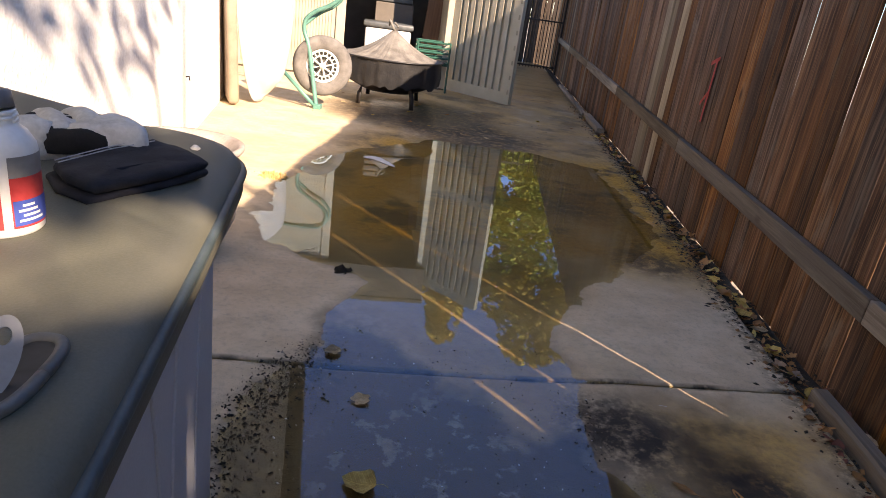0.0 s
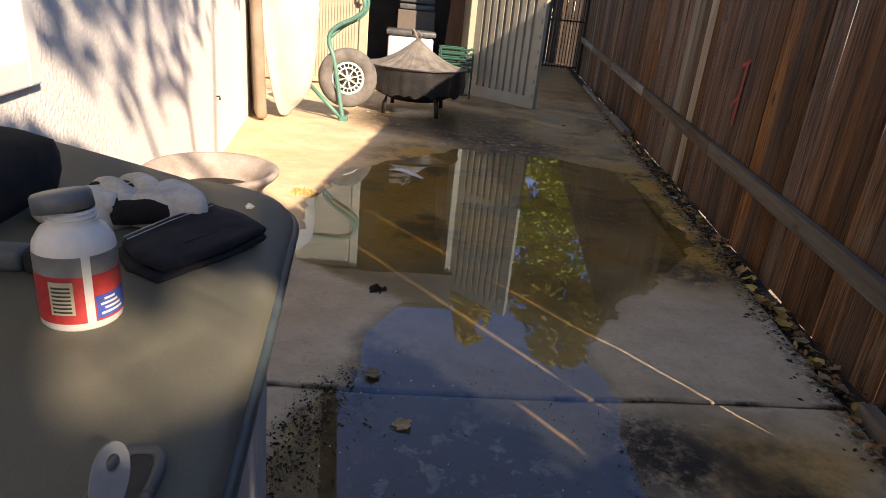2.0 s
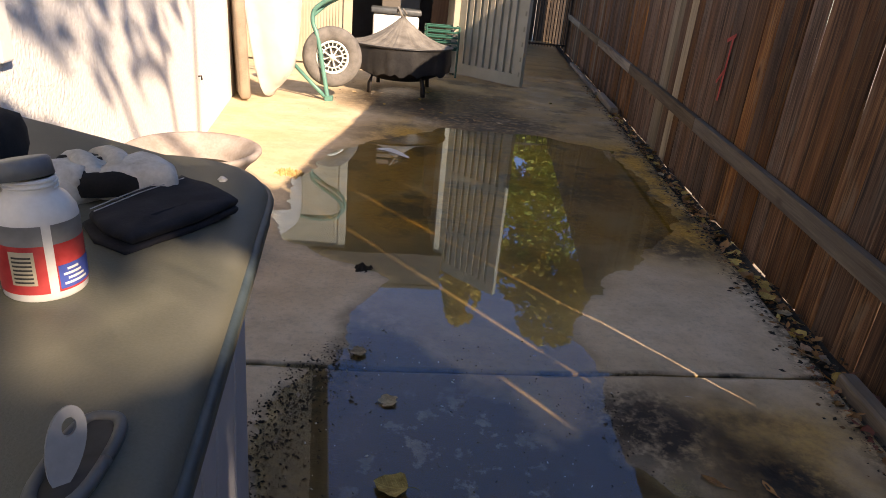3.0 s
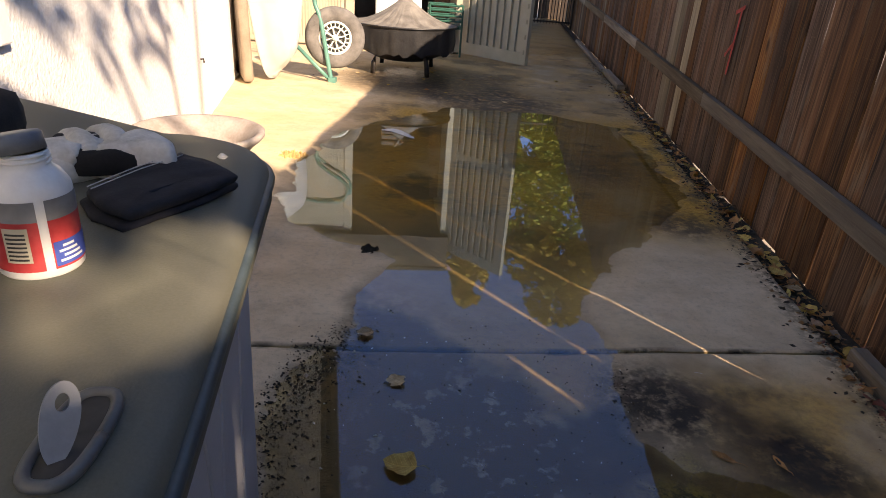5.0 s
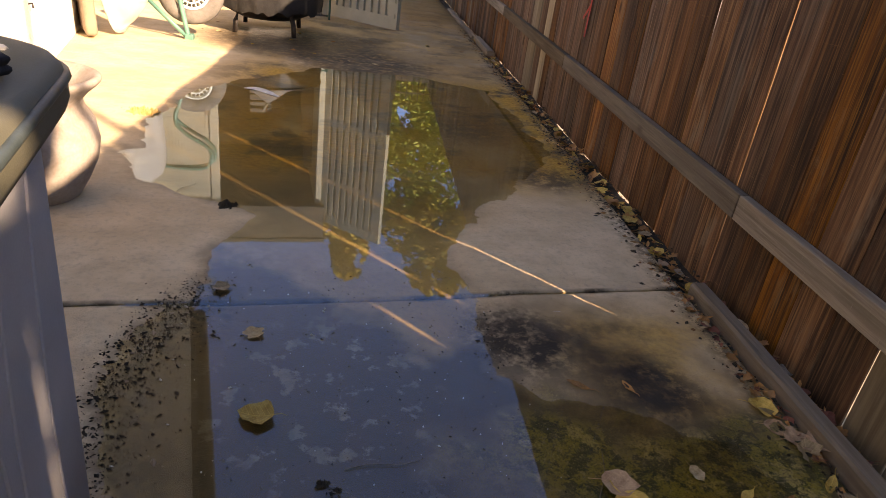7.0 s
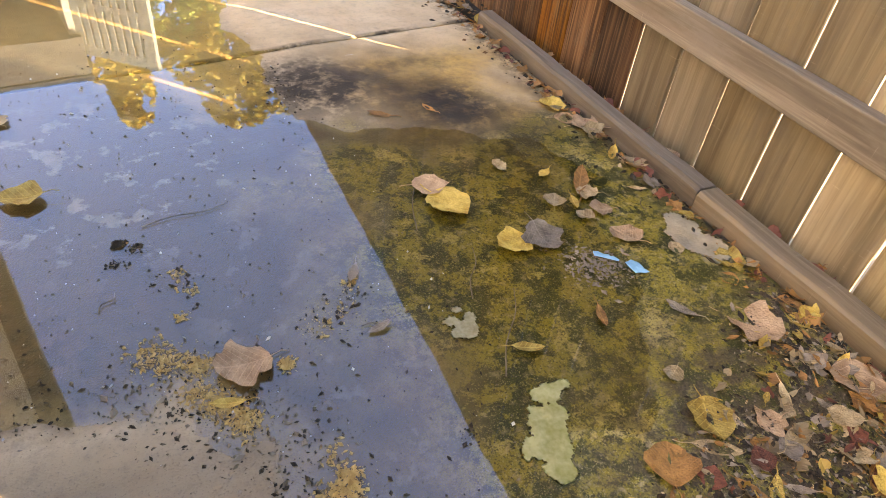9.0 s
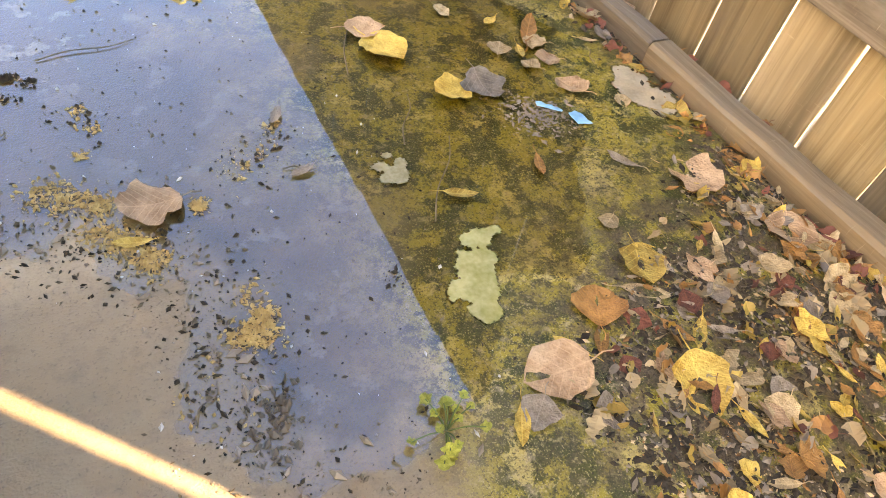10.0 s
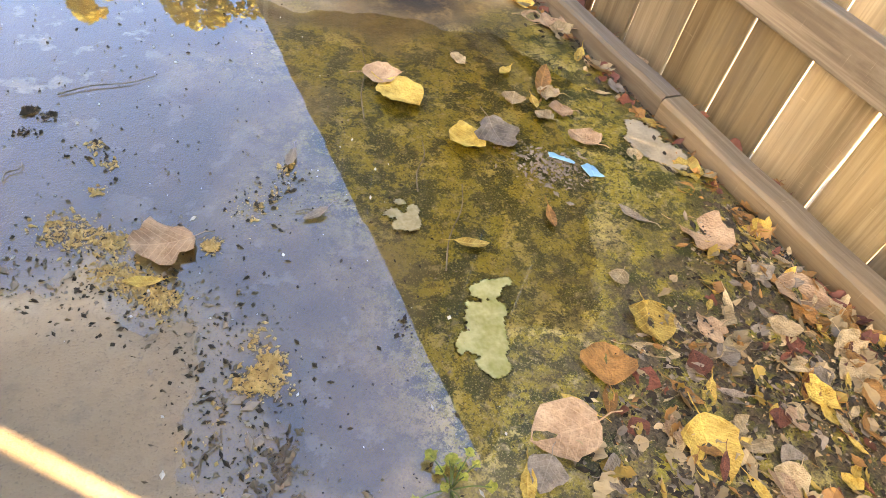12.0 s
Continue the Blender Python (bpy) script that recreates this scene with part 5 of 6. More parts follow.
for c, k, places in (               # leaves lying singly where the slab meets the fence
    ("yellow", "broad", ((0.646, 1.235, 0.108, 198), (0.707, 1.066, 0.086, 104), (1.119, 0.671, 0.046, 8), (0.779, 0.563, 0.085, 158), (0.718, 0.363, 0.095, 168), (1.156, 1.574, 0.083, 248))),
    ("pink", "broad", ((0.637, 1.312, 0.085, 254), (0.97, 1.109, 0.06, 74), (0.966, 1.011, 0.079, 10), (1.09, 0.52, 0.10, 139), (0.536, 0.462, 0.101, 81), (1.18, 1.447, 0.085, 268), (1.153, 1.497, 0.071, 248), (1.314, 1.245, 0.05, 349))),
    ("grey", "lobed", ((0.783, 1.065, 0.086, 183),)),
    ("orange", "lance", ((0.999, 1.222, 0.112, 321), (1.125, 0.799, 0.052, 243), (1.035, 0.442, 0.046, 351), (0.629, 0.481, 0.067, 136), (0.746, 0.446, 0.057, 200), (0.666, 0.358, 0.048, 105), (0.758, 0.826, 0.057, 160))),
    ("buff", "broad", ((0.886, 1.17, 0.056, 322), (0.921, 1.099, 0.047, 18), (1.042, 0.931, 0.04, 164), (0.907, 0.536, 0.058, 196), (0.974, 0.468, 0.038, 79), (0.791, 0.356, 0.07, 309), (0.887, 0.359, 0.032, 102), (0.84, 1.345, 0.042, 206), (0.789, 0.664, 0.039, 117))),
    ("buff", "lobed", ((0.982, 1.173, 0.052, 45), (0.919, 0.342, 0.034, 100))),
    ("yellow", "lance", ((0.929, 1.15, 0.06, 158), (0.583, 0.81, 0.063, 249), (0.813, 0.587, 0.065, 56), (0.97, 0.394, 0.044, 110), (0.579, 0.489, 0.057, 33), (0.777, 0.429, 0.062, 130), (0.449, 0.419, 0.063, 146), (0.682, 0.347, 0.04, 164), (1.165, 1.304, 0.07, 134), (0.929, 1.278, 0.065, 122))),
    ("yellow", "lobed", ((1.13, 0.858, 0.066, 233),)),
    ("orange", "broad", ((1.082, 0.814, 0.044, 100), (1.14, 0.7, 0.055, 201), (1.067, 0.468, 0.053, 337), (0.66, 0.529, 0.085, 325), (0.965, 0.341, 0.041, 73), (0.986, 0.288, 0.056, 72))),
    ("pink", "lobed", ((1.028, 0.695, 0.104, 212), (0.127, 0.951, 0.09, 93))),
    ("grey", "lance", ((0.368, 1.096, 0.056, 149), (0.363, 0.948, 0.05, 102), (0.803, 0.414, 0.045, 31), (0.918, 0.783, 0.066, 22))),
    ("buff", "lance", ((0.897, 0.486, 0.097, 280), (0.751, 0.522, 0.084, 235), (0.661, 0.382, 0.051, 96), (0.762, 0.297, 0.06, 211), (1.121, 1.149, 0.048, 240))),
    ("red", "broad", ((1.1, 0.391, 0.055, 242), (0.703, 0.487, 0.043, 304), (0.637, 0.426, 0.037, 174), (1.28, 0.763, 0.05, 87))),
    ("red", "lance", ((0.94, 0.311, 0.055, 163),)),
    ("orange", "lobed", ((1.036, 0.319, 0.054, 185),)),
    ("grey", "broad", ((0.478, 0.423, 0.054, 130), (0.569, 0.385, 0.052, 254))),
):
    for x, y, s, a in places:
        leaf(x, y, s, c, k, a, 0.0, rl.uniform(-14, 14))
COL = ["yellow", "buff", "pink", "orange", "orange", "yellow", "buff", "buff", "red", "grey"]
for n in range(115):                                # the heap where slab and fence meet
    x = min(1.16, 0.58 + 0.60 * rl.random() ** 0.6)
    y = 0.12 + (0.24 + 0.5 * (x - 0.5)) * rl.random()
    leaf(x, y, rl.uniform(0.028, 0.058), rl.choice(COL), rl.choice(("broad", "lance", "lance", "lobed")), rl.uniform(0, 360), rl.uniform(0, 0.006), rl.uniform(-25, 25), "in the leaf heap", "leaf heap by the fence")
for n in range(85):                                # along the soil strip
    y = 0.4 + 8.6 * rl.random() ** 1.4
    x = bed_x(y) + rl.gauss(0.045, 0.035)
    if 0.0 < y < 2.25:
        x = bed_x(y) + (rl.choice((-0.03, -0.015, 0.125)) + rl.uniform(-0.012, 0.012))
    leaf(x, y, rl.uniform(0.025, 0.07), rl.choice(COL), rl.choice(("broad", "lance", "lobed")), rl.uniform(0, 360), -0.012 if x > bed_x(y) else 0.002, rl.uniform(-30, 30), "on the soil by the fence", "leaves along the fence")
for n in range(30):                                # blown about the far slab
    leaf(rl.uniform(-1.3, 1.3), rl.uniform(6.0, 7.6), rl.uniform(0.03, 0.06), rl.choice(("orange", "grey", "buff", "yellow")), rl.choice(("broad", "lance")), rl.uniform(0, 360), 0.001, rl.uniform(-10, 10), "on the stained far slab", "leaves on the far slab")

# ---- litter too fine to count ----
def bits(name, count, place, size, material, label, seed, flat=0.35, kind="stuff"):
    r = random.Random(seed)
    V, F = [], []
    for _ in range(count):
        x, y, z = place(r)
        s = size * (0.45 + 1.5 * r.random() ** 3)
        a = r.uniform(0, math.pi)
        l, w, h = s * r.uniform(0.6, 1.5), s * r.uniform(0.4, 0.8), s * flat
        b = len(V)
        for dx, dy, dz in ((-l, 0, 0), (0, -w, 0), (l, 0, 0), (0, w, 0), (0.2 * l, 0, h)):
            V.append((x + dx * math.cos(a) - dy * math.sin(a), y + dx * math.sin(a) + dy * math.cos(a), z + dz))
        F += [(b, b + 1, b + 4), (b + 1, b + 2, b + 4), (b + 2, b + 3, b + 4), (b + 3, b, b + 4)]
    me = bpy.data.meshes.new(name)
    me.from_pydata(V, [], F)
    me.materials.append(material)
    return tagged(new(name, me), label, "debris", kind=kind)
def spot(spots):
    def f(r):
        cx, cy, s = r.choice(spots)
        return r.gauss(cx, s), r.gauss(cy, s), 0.0003
    return f
bits("seed_litter", 3000, spot(((0.0, 1.02, 0.018), (0.03, 1.00, 0.018), (0.063, 0.977, 0.012), (0.05, 0.925, 0.014), (0.075, 0.895, 0.014), (0.10, 0.86, 0.013), (0.107, 0.84, 0.012), (0.203, 0.674, 0.012), (0.18, 0.68, 0.012), (0.215, 0.70, 0.010), (0.19, 0.93, 0.007))), 0.0027, SAND, "golden seed husks gathered at the water's edge", 3, 0.7)
bits("seed_trail", 330, spot(((0.066, 1.208, 0.007), (0.081, 1.159, 0.008), (0.056, 1.094, 0.007), (0.307, 1.01, 0.020), (0.355, 1.072, 0.010), (0.211, 0.742, 0.012), (0.12, 0.60, 0.03), (0.265, 1.0, 0.02))), 0.0030, SAND, "thin trail of seed husks in the puddle", 4, 0.7)
bits("seed_trail", 330, spot(((0.30, 1.00, 0.03), (0.34, 1.05, 0.02), (0.24, 0.90, 0.07), (0.20, 0.62, 0.05), (0.406, 0.69, 0.012), (0.07, 1.18, 0.03), (0.01, 1.31, 0.008), (-0.03, 1.27, 0.008))), 0.0034, SOIL, "dark crumbs among the seed husks", 6, 0.9)
def strewn(r):
    return r.uniform(-0.45, 0.55), r.uniform(0.35, 2.3), 0.0003
bits("grit", 1000, strewn, 0.0022, SOIL, "dark grit scattered over the puddle floor", 5, 0.9)
bits("grit", 1100, strewn, 0.0022, TWIG, "brown grit scattered over the puddle floor", 61, 0.9)
bits("grit", 260, strewn, 0.0026, PAPER, "pale grit scattered over the puddle floor", 62, 0.9)
def shoreline(r):
    k = r.randrange(5, 15)
    ax, ay = SHORE[k]
    bx, by = SHORE[k + 1]
    t = r.random()
    return ax + (bx - ax) * t + r.gauss(0.035, 0.045), ay + (by - ay) * t + r.gauss(0.0, 0.05), 0.0008
bits("shore_grit", 1300, shoreline, 0.0028, SOIL, "dark crumbs of soil along the puddle's rim", 8, 0.9)
bits("shore_grit", 1500, shoreline, 0.0026, TWIG, "brown crumbs along the puddle's rim", 63, 0.9)
bits("shore_gravel", 220, shoreline, 0.0055, GREYLEAF, "wet gravel along the puddle's rim", 9, 0.6)
def bank(r):
    y = r.uniform(-0.5, 9)
    x = bed_x(y) + r.gauss(0.035, 0.055)
    return x, y, 0.005 if x < bed_x(y) else -0.012
bits("mulch", 4500, bank, 0.009, SOIL, "shredded leaves and mulch along the fence", 12, 0.4)
def heap(r):
    x = 0.52 + 0.64 * r.random() ** 0.8
    return x, 0.05 + (0.34 + 0.6 * (x - 0.5)) * r.random() + r.gauss(0, 0.03), 0.0045
bits("leaf_mulch", 900, bank, 0.010, ORANGE, "brown leaf shreds along the fence", 13, 0.4)
bits("leaf_crumbs", 1300, heap, 0.0034, BUFF, "buff leaf crumbs in the heap", 14, 0.4)
bits("leaf_crumbs", 1200, heap, 0.0042, ORANGE, "brown leaf crumbs in the heap", 15, 0.4)
# soil, made dark and dense to stand in for small shadows between leaves
bits("soil_and_shadow_crumbs", 5000, heap, 0.006, SOIL, "dark soil crumbs, also imitating small shadows in the leaf heap", 17, 0.4)
bits("leaf_crumbs", 2200, heap, 0.0045, GREYLEAF, "dark leaf crumbs in the heap", 16, 0.4)
def heap_high(r):
    x, y, z = heap(r)
    return x, y, z + r.uniform(0.0, 0.004)
def litter(name, count, place, size, colour, label, seed):
    """Small curled leaves, joined."""
    r = random.Random(seed)
    V, F = [], []
    for _ in range(count):
        me = r.choice(LEAVES[colour, r.choice(("lance", "lance", "broad", "lobed"))])
        m = pose(*place(r), r.uniform(-40, 40), r.uniform(-40, 40), r.uniform(0, 360)) @ Matrix.Scale(size * r.uniform(0.6, 1.4), 4)
        b = len(V)
        V += [tuple(m @ v.co) for v in me.vertices]
        F += [tuple(b + k for k in p.vertices) for p in me.polygons]
    me = bpy.data.meshes.new(name)
    me.from_pydata(V, [], F)
    me.materials.append({"yellow": YELLOW, "buff": BUFF, "orange": ORANGE, "red": DARKRED, "grey": GREYLEAF}[colour])
    return tagged(new(name, me), label, "debris", kind="stuff")
litter("leaf_litter", 75, heap_high, 0.024, "orange", "small curled brown leaves in the heap", 41)
litter("leaf_litter", 150, heap_high, 0.026, "buff", "small curled buff leaves in the heap", 42)
litter("leaf_litter", 90, heap_high, 0.022, "grey", "small curled grey leaves in the heap", 43)
litter("leaf_litter", 30, heap_high, 0.024, "red", "small curled dark red leaves in the heap", 44)
litter("leaf_litter", 40, heap_high, 0.026, "yellow", "small curled yellow leaves in the heap", 45)
def timber_foot(r):
    y = r.uniform(0.2, 2.3)
    return bed_x(y) + r.choice((-0.012, -0.02, 0.118)) + r.gauss(0, 0.012), y, 0.006
litter("leaf_litter", 70, timber_foot, 0.030, "red", "curled dark red leaves at the timber's foot", 48)
litter("leaf_litter", 90, timber_foot, 0.030, "orange", "curled brown leaves at the timber's foot", 49)
def far_bank(r):
    y = r.uniform(2.2, 8.5)
    return bed_x(y) + r.gauss(0.06, 0.03), y, -0.012
litter("leaf_litter", 190, far_bank, 0.045, "orange", "curled brown leaves along the fence", 50)
litter("leaf_litter", 90, far_bank, 0.045, "yellow", "curled yellow leaves along the fence", 53)
bits("leaf_litter", 350, bank, 0.008, ORANGE, "brown leaf scraps along the fence", 46, 0.8)
bits("leaf_litter", 220, bank, 0.008, BUFF, "buff leaf scraps along the fence", 47, 0.8)
def left_rim(r):
    q = r.random()
    return -0.46 - 0.10 * q + r.gauss(0.0, 0.07), 2.15 - 0.85 * q, 0.0012
bits("wet_gravel", 1100, left_rim, 0.0045, SOIL, "dark wet gravel at the puddle's rim", 51, 0.6)
bits("wet_gravel", 450, spot(((0.52, 1.96, 0.05), (0.50, 1.82, 0.05))), 0.004, SOIL, "dark wet gravel beside the puddle", 52, 0.6)
bits("husks", 420, spot(((0.82, 0.97, 0.035), (0.86, 0.94, 0.03))), 0.0045, GREYLEAF, "pale husks clumped round a wrapper", 18, 0.4)
def farbits(r):
    return r.uniform(-1.6, 0.9), r.gauss(6.7, 0.35), 0.001
bits("leaf_crumbs", 700, farbits, 0.012, GREYLEAF, "dark leaf crumbs below the fire pit", 19, 0.4)

def flake(name, x, y, pts, material, label, category, z=0.0012):
    """A thin crust or scrap with an uneven outline."""
    bm = bmesh.new()
    P = bend([(px, py, 0) for px, py in pts] + [(*pts[0], 0)], 5)[:-1]
    lo = [bm.verts.new((p.x * 1.02, p.y * 1.02, -0.0012)) for p in P]
    hi = [bm.verts.new((p.x + 0.012 * noise.noise(p * 90), p.y + 0.012 * noise.noise(p * 90 + Vector((9, 0, 0))), 0)) for p in P]
    c = bm.verts.new((sum(p.x for p in P) / len(P), sum(p.y for p in P) / len(P), 0.0012))
    n = len(P)
    for k in range(n):
        bm.faces.new((lo[k], lo[(k + 1) % n], hi[(k + 1) % n], hi[k]))
        bm.faces.new((hi[k], hi[(k + 1) % n], c))
    ob = link(name, bm, material)
    ob.matrix_world = pose(x, y, z)
    return tagged(ob, label, category)
def crust(name, blobs, material, label, category, seed, cell=0.004, rough=0.35, lift=0.0012):
    """A thin uneven film: small cells kept where the blobs and a fine noise say so, with real edges."""
    xs = [b[0] + q * b[2] * 1.6 for b in blobs for q in (-1, 1)]
    ys = [b[1] + q * b[3] * 1.6 for b in blobs for q in (-1, 1)]
    x0, y0 = min(xs), min(ys)
    nx, ny = int((max(xs) - x0) / cell), int((max(ys) - y0) / cell)
    bm = bmesh.new()
    grid = {}
    def at(i, j):
        if (i, j) not in grid:
            x, y = x0 + i * cell, y0 + j * cell
            grid[i, j] = bm.verts.new((x + 0.4 * cell * noise.noise((x * 500, y * 500, seed)), y + 0.4 * cell * noise.noise((x * 500, y * 500, seed + 5)), lift + 0.0008 * noise.noise((x * 120, y * 120, seed))))
        return grid[i, j]
    for i in range(nx):
        for j in range(ny):
            x, y = x0 + (i + 0.5) * cell, y0 + (j + 0.5) * cell
            f = max(1 - math.hypot((x - b[0]) / b[2], (y - b[1]) / b[3]) for b in blobs)
            if f + rough * noise.noise((x * 38, y * 38, seed)) + 0.5 * rough * noise.noise((x * 130, y * 130, seed)) > 0.12:
                bm.faces.new((at(i, j), at(i + 1, j), at(i + 1, j + 1), at(i, j + 1)))
    bmesh.ops.solidify(bm, geom=bm.faces[:], thickness=0.001)
    ob = link(name, bm, material, smooth=True)
    return tagged(ob, label, category)
crust("scum_patch", ((0.505, 0.635, 0.045, 0.040), (0.535, 0.675, 0.040, 0.032), (0.505, 0.600, 0.030, 0.030), (0.558, 0.715, 0.034, 0.022), (0.59, 0.722, 0.022, 0.012)), SCUM, "pale green scum patch drying on the slab", "scum", 2)
crust("crust_patch", ((0.504, 0.890, 0.030, 0.026), (0.488, 0.918, 0.018, 0.014), (0.525, 0.915, 0.016, 0.014), (0.51, 0.94, 0.012, 0.010)), STAIN, "pale mineral crust on the algae", "crust", 7, 0.004, 0.5)
crust("crust_patch", ((1.115, 0.985, 0.045, 0.06), (1.12, 0.91, 0.05, 0.06), (1.10, 0.95, 0.05, 0.06)), PALECONCRETE, "dry pale patch of concrete by the timber", "crust", 9, 0.006, 0.25, 0.0075)
flake("wrapper", 0.915, 0.915, [(-0.012, -0.015), (0.012, -0.018), (0.014, 0.012), (-0.01, 0.016)], WRAP, "torn light blue plastic wrapper", "wrapper", 0.006)
flake("wrapper", 0.875, 0.965, [(-0.02, 0.01), (0.016, -0.02), (0.02, -0.012), (-0.012, 0.02)], WRAP, "torn light blue plastic wrapper", "wrapper", 0.006)
flake("scrap", -0.545, 4.70, [(-0.10, 0.05), (-0.02, 0.02), (0.12, -0.10), (0.13, -0.07), (0.02, 0.09), (-0.06, 0.10)], PAPER, "pale flat scrap lying at the puddle's end", "scrap", 0.002)
for k in range(9):
    a = rl.uniform(0, 6.28)
    flake("crumb", 0.69 + rl.gauss(0, 0.05), 1.99 + rl.gauss(0, 0.03), [(0.007, 0.0), (0.0, 0.006), (-0.007, 0.001), (0.0, -0.006)], PAPER, "white crumb on the damp concrete", "crumb", 0.004)
bits("moss_clump", 700, spot(((-1.07, 3.99, 0.03), (-1.05, 3.98, 0.022), (-1.11, 4.0, 0.025))), 0.007, SAND, "golden brown moss clump on the slab", 22, 1.6)
bits("soil_lump", 160, spot(((-0.44, 2.76, 0.014), )), 0.008, SOIL, "dark lump of soil on the slab", 23, 1.4)
bits("soil_lump", 50, spot(((-0.02, 1.33, 0.006), )), 0.0045, SOIL, "dark lump of debris in the puddle", 24, 1.4)
bits("soil_lump", 150, spot(((0.17, 0.53, 0.016), (0.19, 0.57, 0.012))), 0.0045, GREYLEAF, "dark clot of wet debris at the rim", 25, 1.2)
for x, y, a, ln in ((0.113, 1.38, 8, 0.17), (-0.62, 2.93, 60, 0.12), (0.115, 0.605, 48, 0.06), (0.59, 1.30, 68, 0.26), (0.59, 1.02, 60, 0.15), (0.58, 0.86, 54, 0.22), (-0.05, 1.17, 50, 0.05), (0.36, 0.955, -20, 0.055), (1.09, 1.10, 70, 0.07)):
    bm = tube(bmesh.new(), bend([(-ln / 2, 0, 0.002), (-ln / 6, 0.006, 0.004), (ln / 5, -0.004, 0.003), (ln / 2, 0.004, 0.002)], 4), 0.0014, 6, 0.6)
    ob = link("twig", bm, TWIG)
    ob.matrix_world = pose(x, y, 0, 0, 0, a)
    tagged(ob, "thin dry brown twig on the wet slab", "twig")

# a weed rooted at the rim of the puddle
weed = thing("weed", pose(0.36, 0.455, 0), "small green weed growing in the wet silt", "weed")
rw = random.Random(19)
for k in range(16):
    a, h, q = rw.uniform(0, 6.28), rw.uniform(0.008, 0.022), rw.uniform(0.012, 0.055)
    tip = Vector((q * math.cos(a), q * math.sin(a), h))
    part("stem", tube(bmesh.new(), bend([(0, 0, -0.004), tuple(tip * 0.5 + Vector((0, 0, 0.006))), tuple(tip)], 3), 0.0009, 5), GREENLEAF, weed)
    ob = part("leaf", bmesh.new(), LIMELEAF, weed)
    ob.data = WEEDLEAF
    ob.matrix_local = Matrix.Translation(tip) @ pose(0, 0, 0, rw.uniform(-25, 25), rw.uniform(-25, 25), math.degrees(a) - 90) @ Matrix.Scale(rw.uniform(0.011, 0.019), 4)

# ---- trees ----
def tree(name, x, y, trunk_h, crowns, count, leaf_size, material, label, seed, lean=(0, 0), thin=0.02, gaps=()):
    """Tapered trunk, limbs to each crown mass, and many single leaves with gaps between."""
    r = random.Random(seed)
    e = thing(name, pose(x, y, -0.05), label, "tree")
    bm = bmesh.new()
    top = Vector((lean[0], lean[1], trunk_h))
    tube(bm, bend([(0, 0, 0), (0.05, 0.03, trunk_h * 0.4), top], 5), 0.16, 10, 0.55)
    for c, s in crowns:
        c = Vector(c)
        mid = (top + c) / 2 + Vector((0, 0, 0.2))
        tube(bm, bend([top, mid, c], 5), 0.035, 7, 0.3)
        for _ in range(7):
            d = Vector((r.gauss(0, 1), r.gauss(0, 1), r.gauss(0, 0.7))).normalized()
            tube(bm, [c, c + Vector((d.x * s[0], d.y * s[1], d.z * s[2])) * 0.8], 0.010, 5, 0.3)
    part("trunk", bm, BARK, e, "", True)
    V, F = [], []
    for _ in range(count):
        c, s = r.choice(crowns)
        d = Vector((r.gauss(0, 1), r.gauss(0, 1), r.gauss(0, 1))).normalized() * r.random() ** 0.4
        p = Vector((c[0] + d.x * s[0], c[1] + d.y * s[1], c[2] + d.z * s[2]))
        if noise.noise(p * 1.9 + Vector((seed, 0, 0))) < thin:
            continue
        at = p + Vector((x, y, -0.05))
        if any((at - g).cross(SUN_DIR).length < w for g, w in gaps):
            continue
        q = Euler((r.uniform(-0.9, 0.9), r.uniform(-0.9, 0.9), r.uniform(0, 6.28))).to_matrix()
        l = leaf_size * r.uniform(0.7, 1.3)
        b = len(V)
        for cc in ((0, -0.5, 0), (0.32, -0.1, 0.08), (0.22, 0.3, 0.04), (0, 0.55, 0), (-0.22, 0.3, 0.04), (-0.32, -0.1, 0.08)):
            V.append(tuple(p + q @ (Vector(cc) * l)))
        F += [(b, b + 1, b + 2, b + 3), (b, b + 3, b + 4, b + 5)]
    me = bpy.data.meshes.new("crown")
    me.from_pydata(V, [], F)
    me.materials.append(material)
    cr = new("crown", me)
    cr.parent = e
    return e
CANOPY = [((-1.45, 0.1, 4.95), (0.6, 0.9, 0.32)), ((-1.75, 1.2, 5.1), (0.55, 0.8, 0.32)), ((-2.0, 2.4, 5.25), (0.5, 0.9, 0.35))]
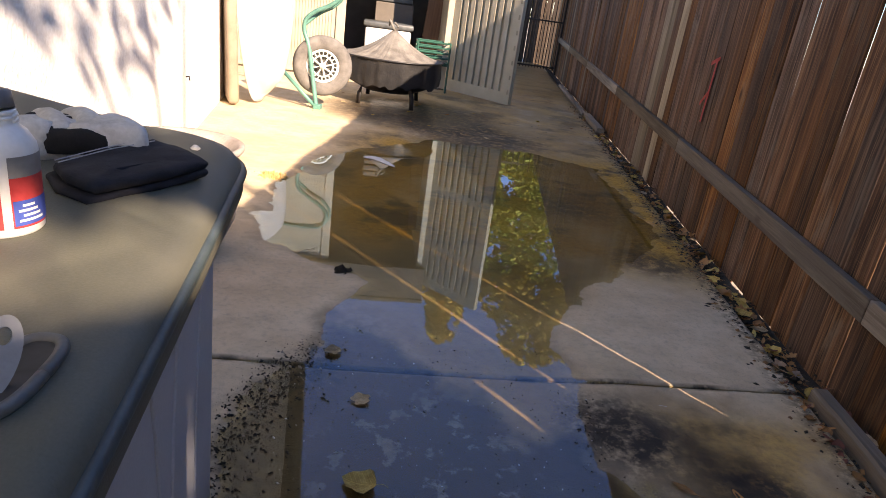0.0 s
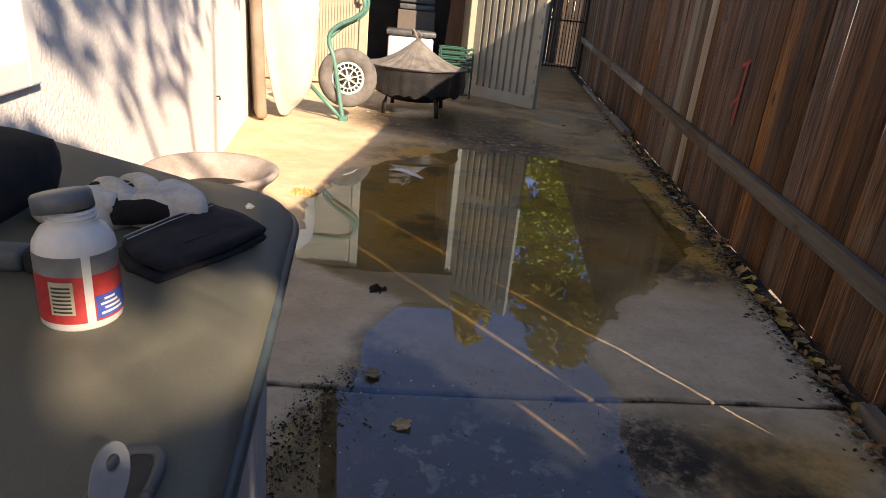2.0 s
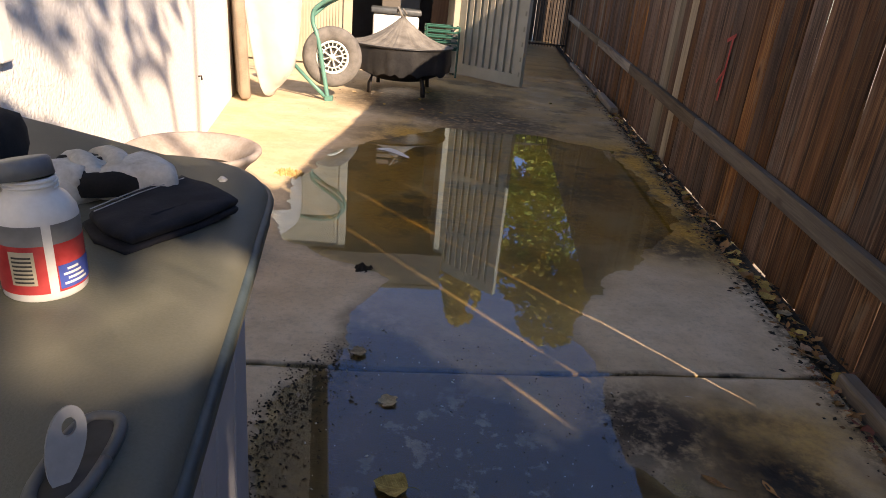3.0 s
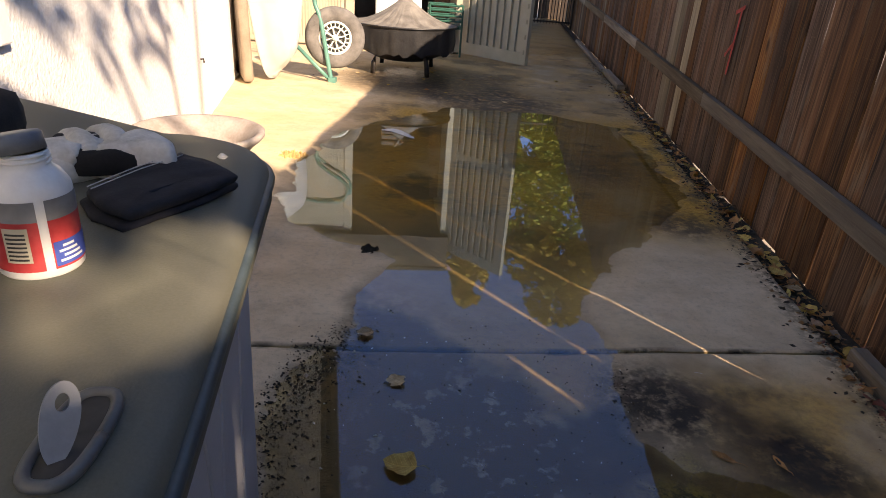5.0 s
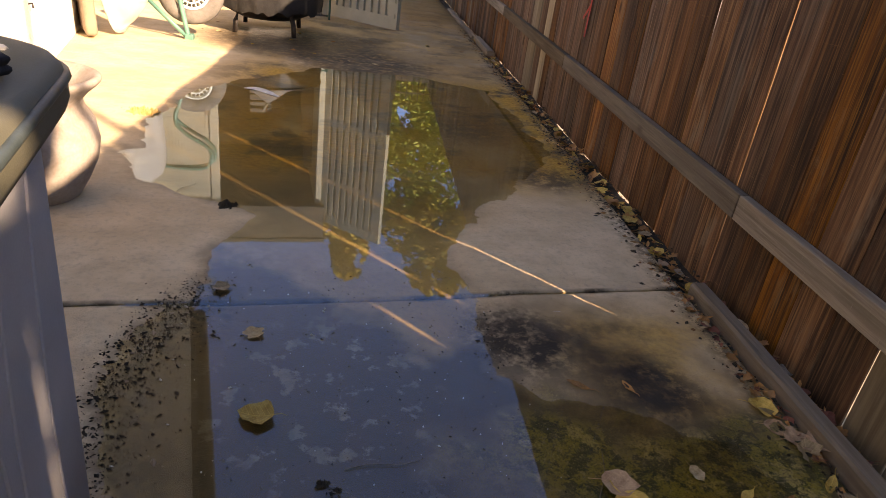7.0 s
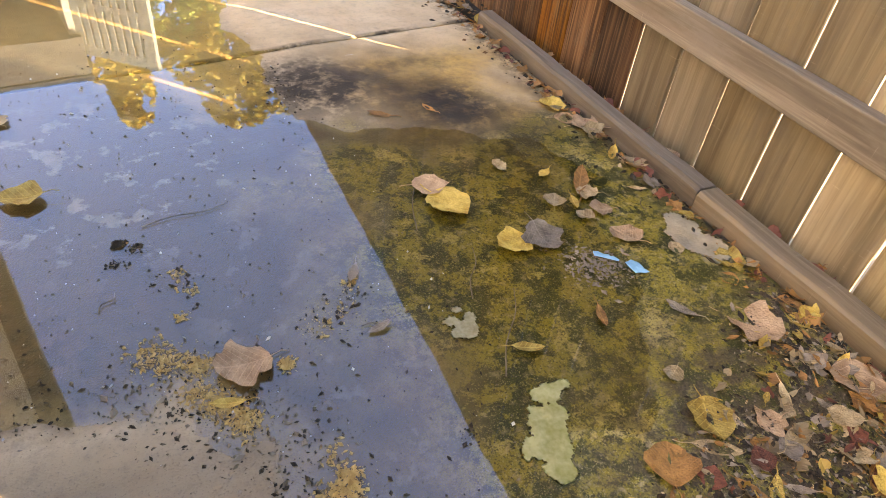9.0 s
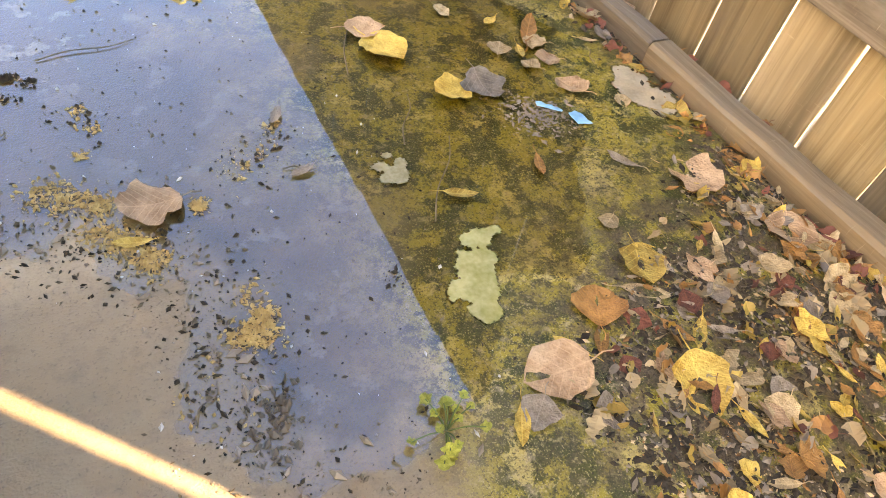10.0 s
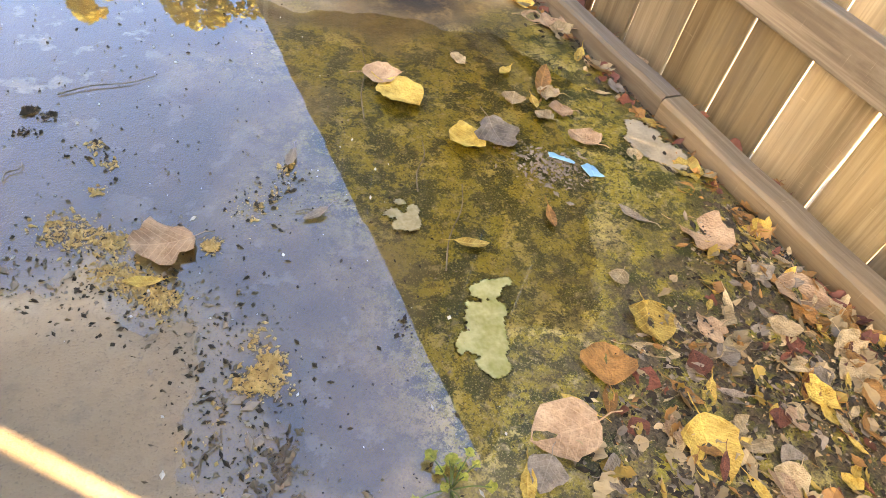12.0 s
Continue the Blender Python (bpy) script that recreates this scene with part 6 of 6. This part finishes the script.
# openings in the crown through which single sunbeams fall: onto the box lid, and through the fence's gaps
GAPS = [(Vector((x, y, 0.867)), w) for x, y, w in ((-0.38, 0.77, 0.10), (-0.30, 0.87, 0.085), (-0.52, 1.235, 0.105), (-0.80, 1.50, 0.115))]
GAPS += [(Vector((1.357, 1.52, 0.58 + 0.15 * k)), 0.17) for k in range(7)] + [(Vector((1.333, 1.01, 0.95 + 0.15 * k)), 0.088) for k in range(4)] + [(Vector((1.318, 0.69, 1.0 + 0.14 * k)), 0.088) for k in range(3)]
# unseen clumps, added to shade the box lid and cut fence beams short
OVER_BOX = [((-1.98, -0.75, 3.05), (0.45, 0.45, 0.16)), ((-2.14, -0.32, 3.05), (0.5, 0.55, 0.16)), ((-2.54, 0.73, 3.05), (0.6, 0.7, 0.16)), ((-2.31, 0.08, 3.05), (0.5, 0.6, 0.16)), ((-2.44, 1.18, 3.05), (0.45, 0.5, 0.16))]
LOW = [((-0.2, 0.8, 2.62), (0.34, 0.55, 0.30)), ((-0.2, 0.3, 2.85), (0.34, 0.5, 0.36)), ((-0.25, 0.05, 4.0), (0.3, 0.22, 0.3))]
tree("shade_tree", 4.2, -2.4, 3.6, OVER_BOX * 9 + CANOPY + LOW * 2, 28000, 0.11, GREENLEAF, "leafy green tree over the fence casting dappled shade", 6, thin=-0.4, gaps=GAPS)
tree("autumn_tree", 3.2, 17.0, 4.0, [((0, 0, 7.2), (1.2, 1.0, 1.5)), ((-0.9, 0.2, 6.2), (1.1, 1.0, 1.2)), ((1.2, 0, 6.8), (1.2, 1.0, 1.7))], 9000, 0.20, GOLDLEAF, "autumn tree with golden brown leaves behind the yard", 11, thin=-0.12)
tree("autumn_tree", 0.5, 17.4, 3.6, [((0, 0, 7.3), (0.55, 0.8, 1.2)), ((-0.2, 0, 5.9), (1.2, 1.0, 1.3))], 5600, 0.20, GOLDLEAF, "autumn tree with golden leaves behind the yard", 12, thin=-0.12)
tree("bush_tree", 1.9, 16.6, 1.4, [((0, 0, 2.8), (1.0, 0.6, 1.9)), ((0.8, 0, 2.6), (1.0, 0.6, 1.9)), ((-0.6, 0, 2.6), (0.9, 0.6, 1.9)), ((0.2, 0.3, 4.6), (1.9, 0.6, 1.5))], 22000, 0.13, LIMELEAF, "yellow green bush behind the back fence", 13, thin=-0.2)
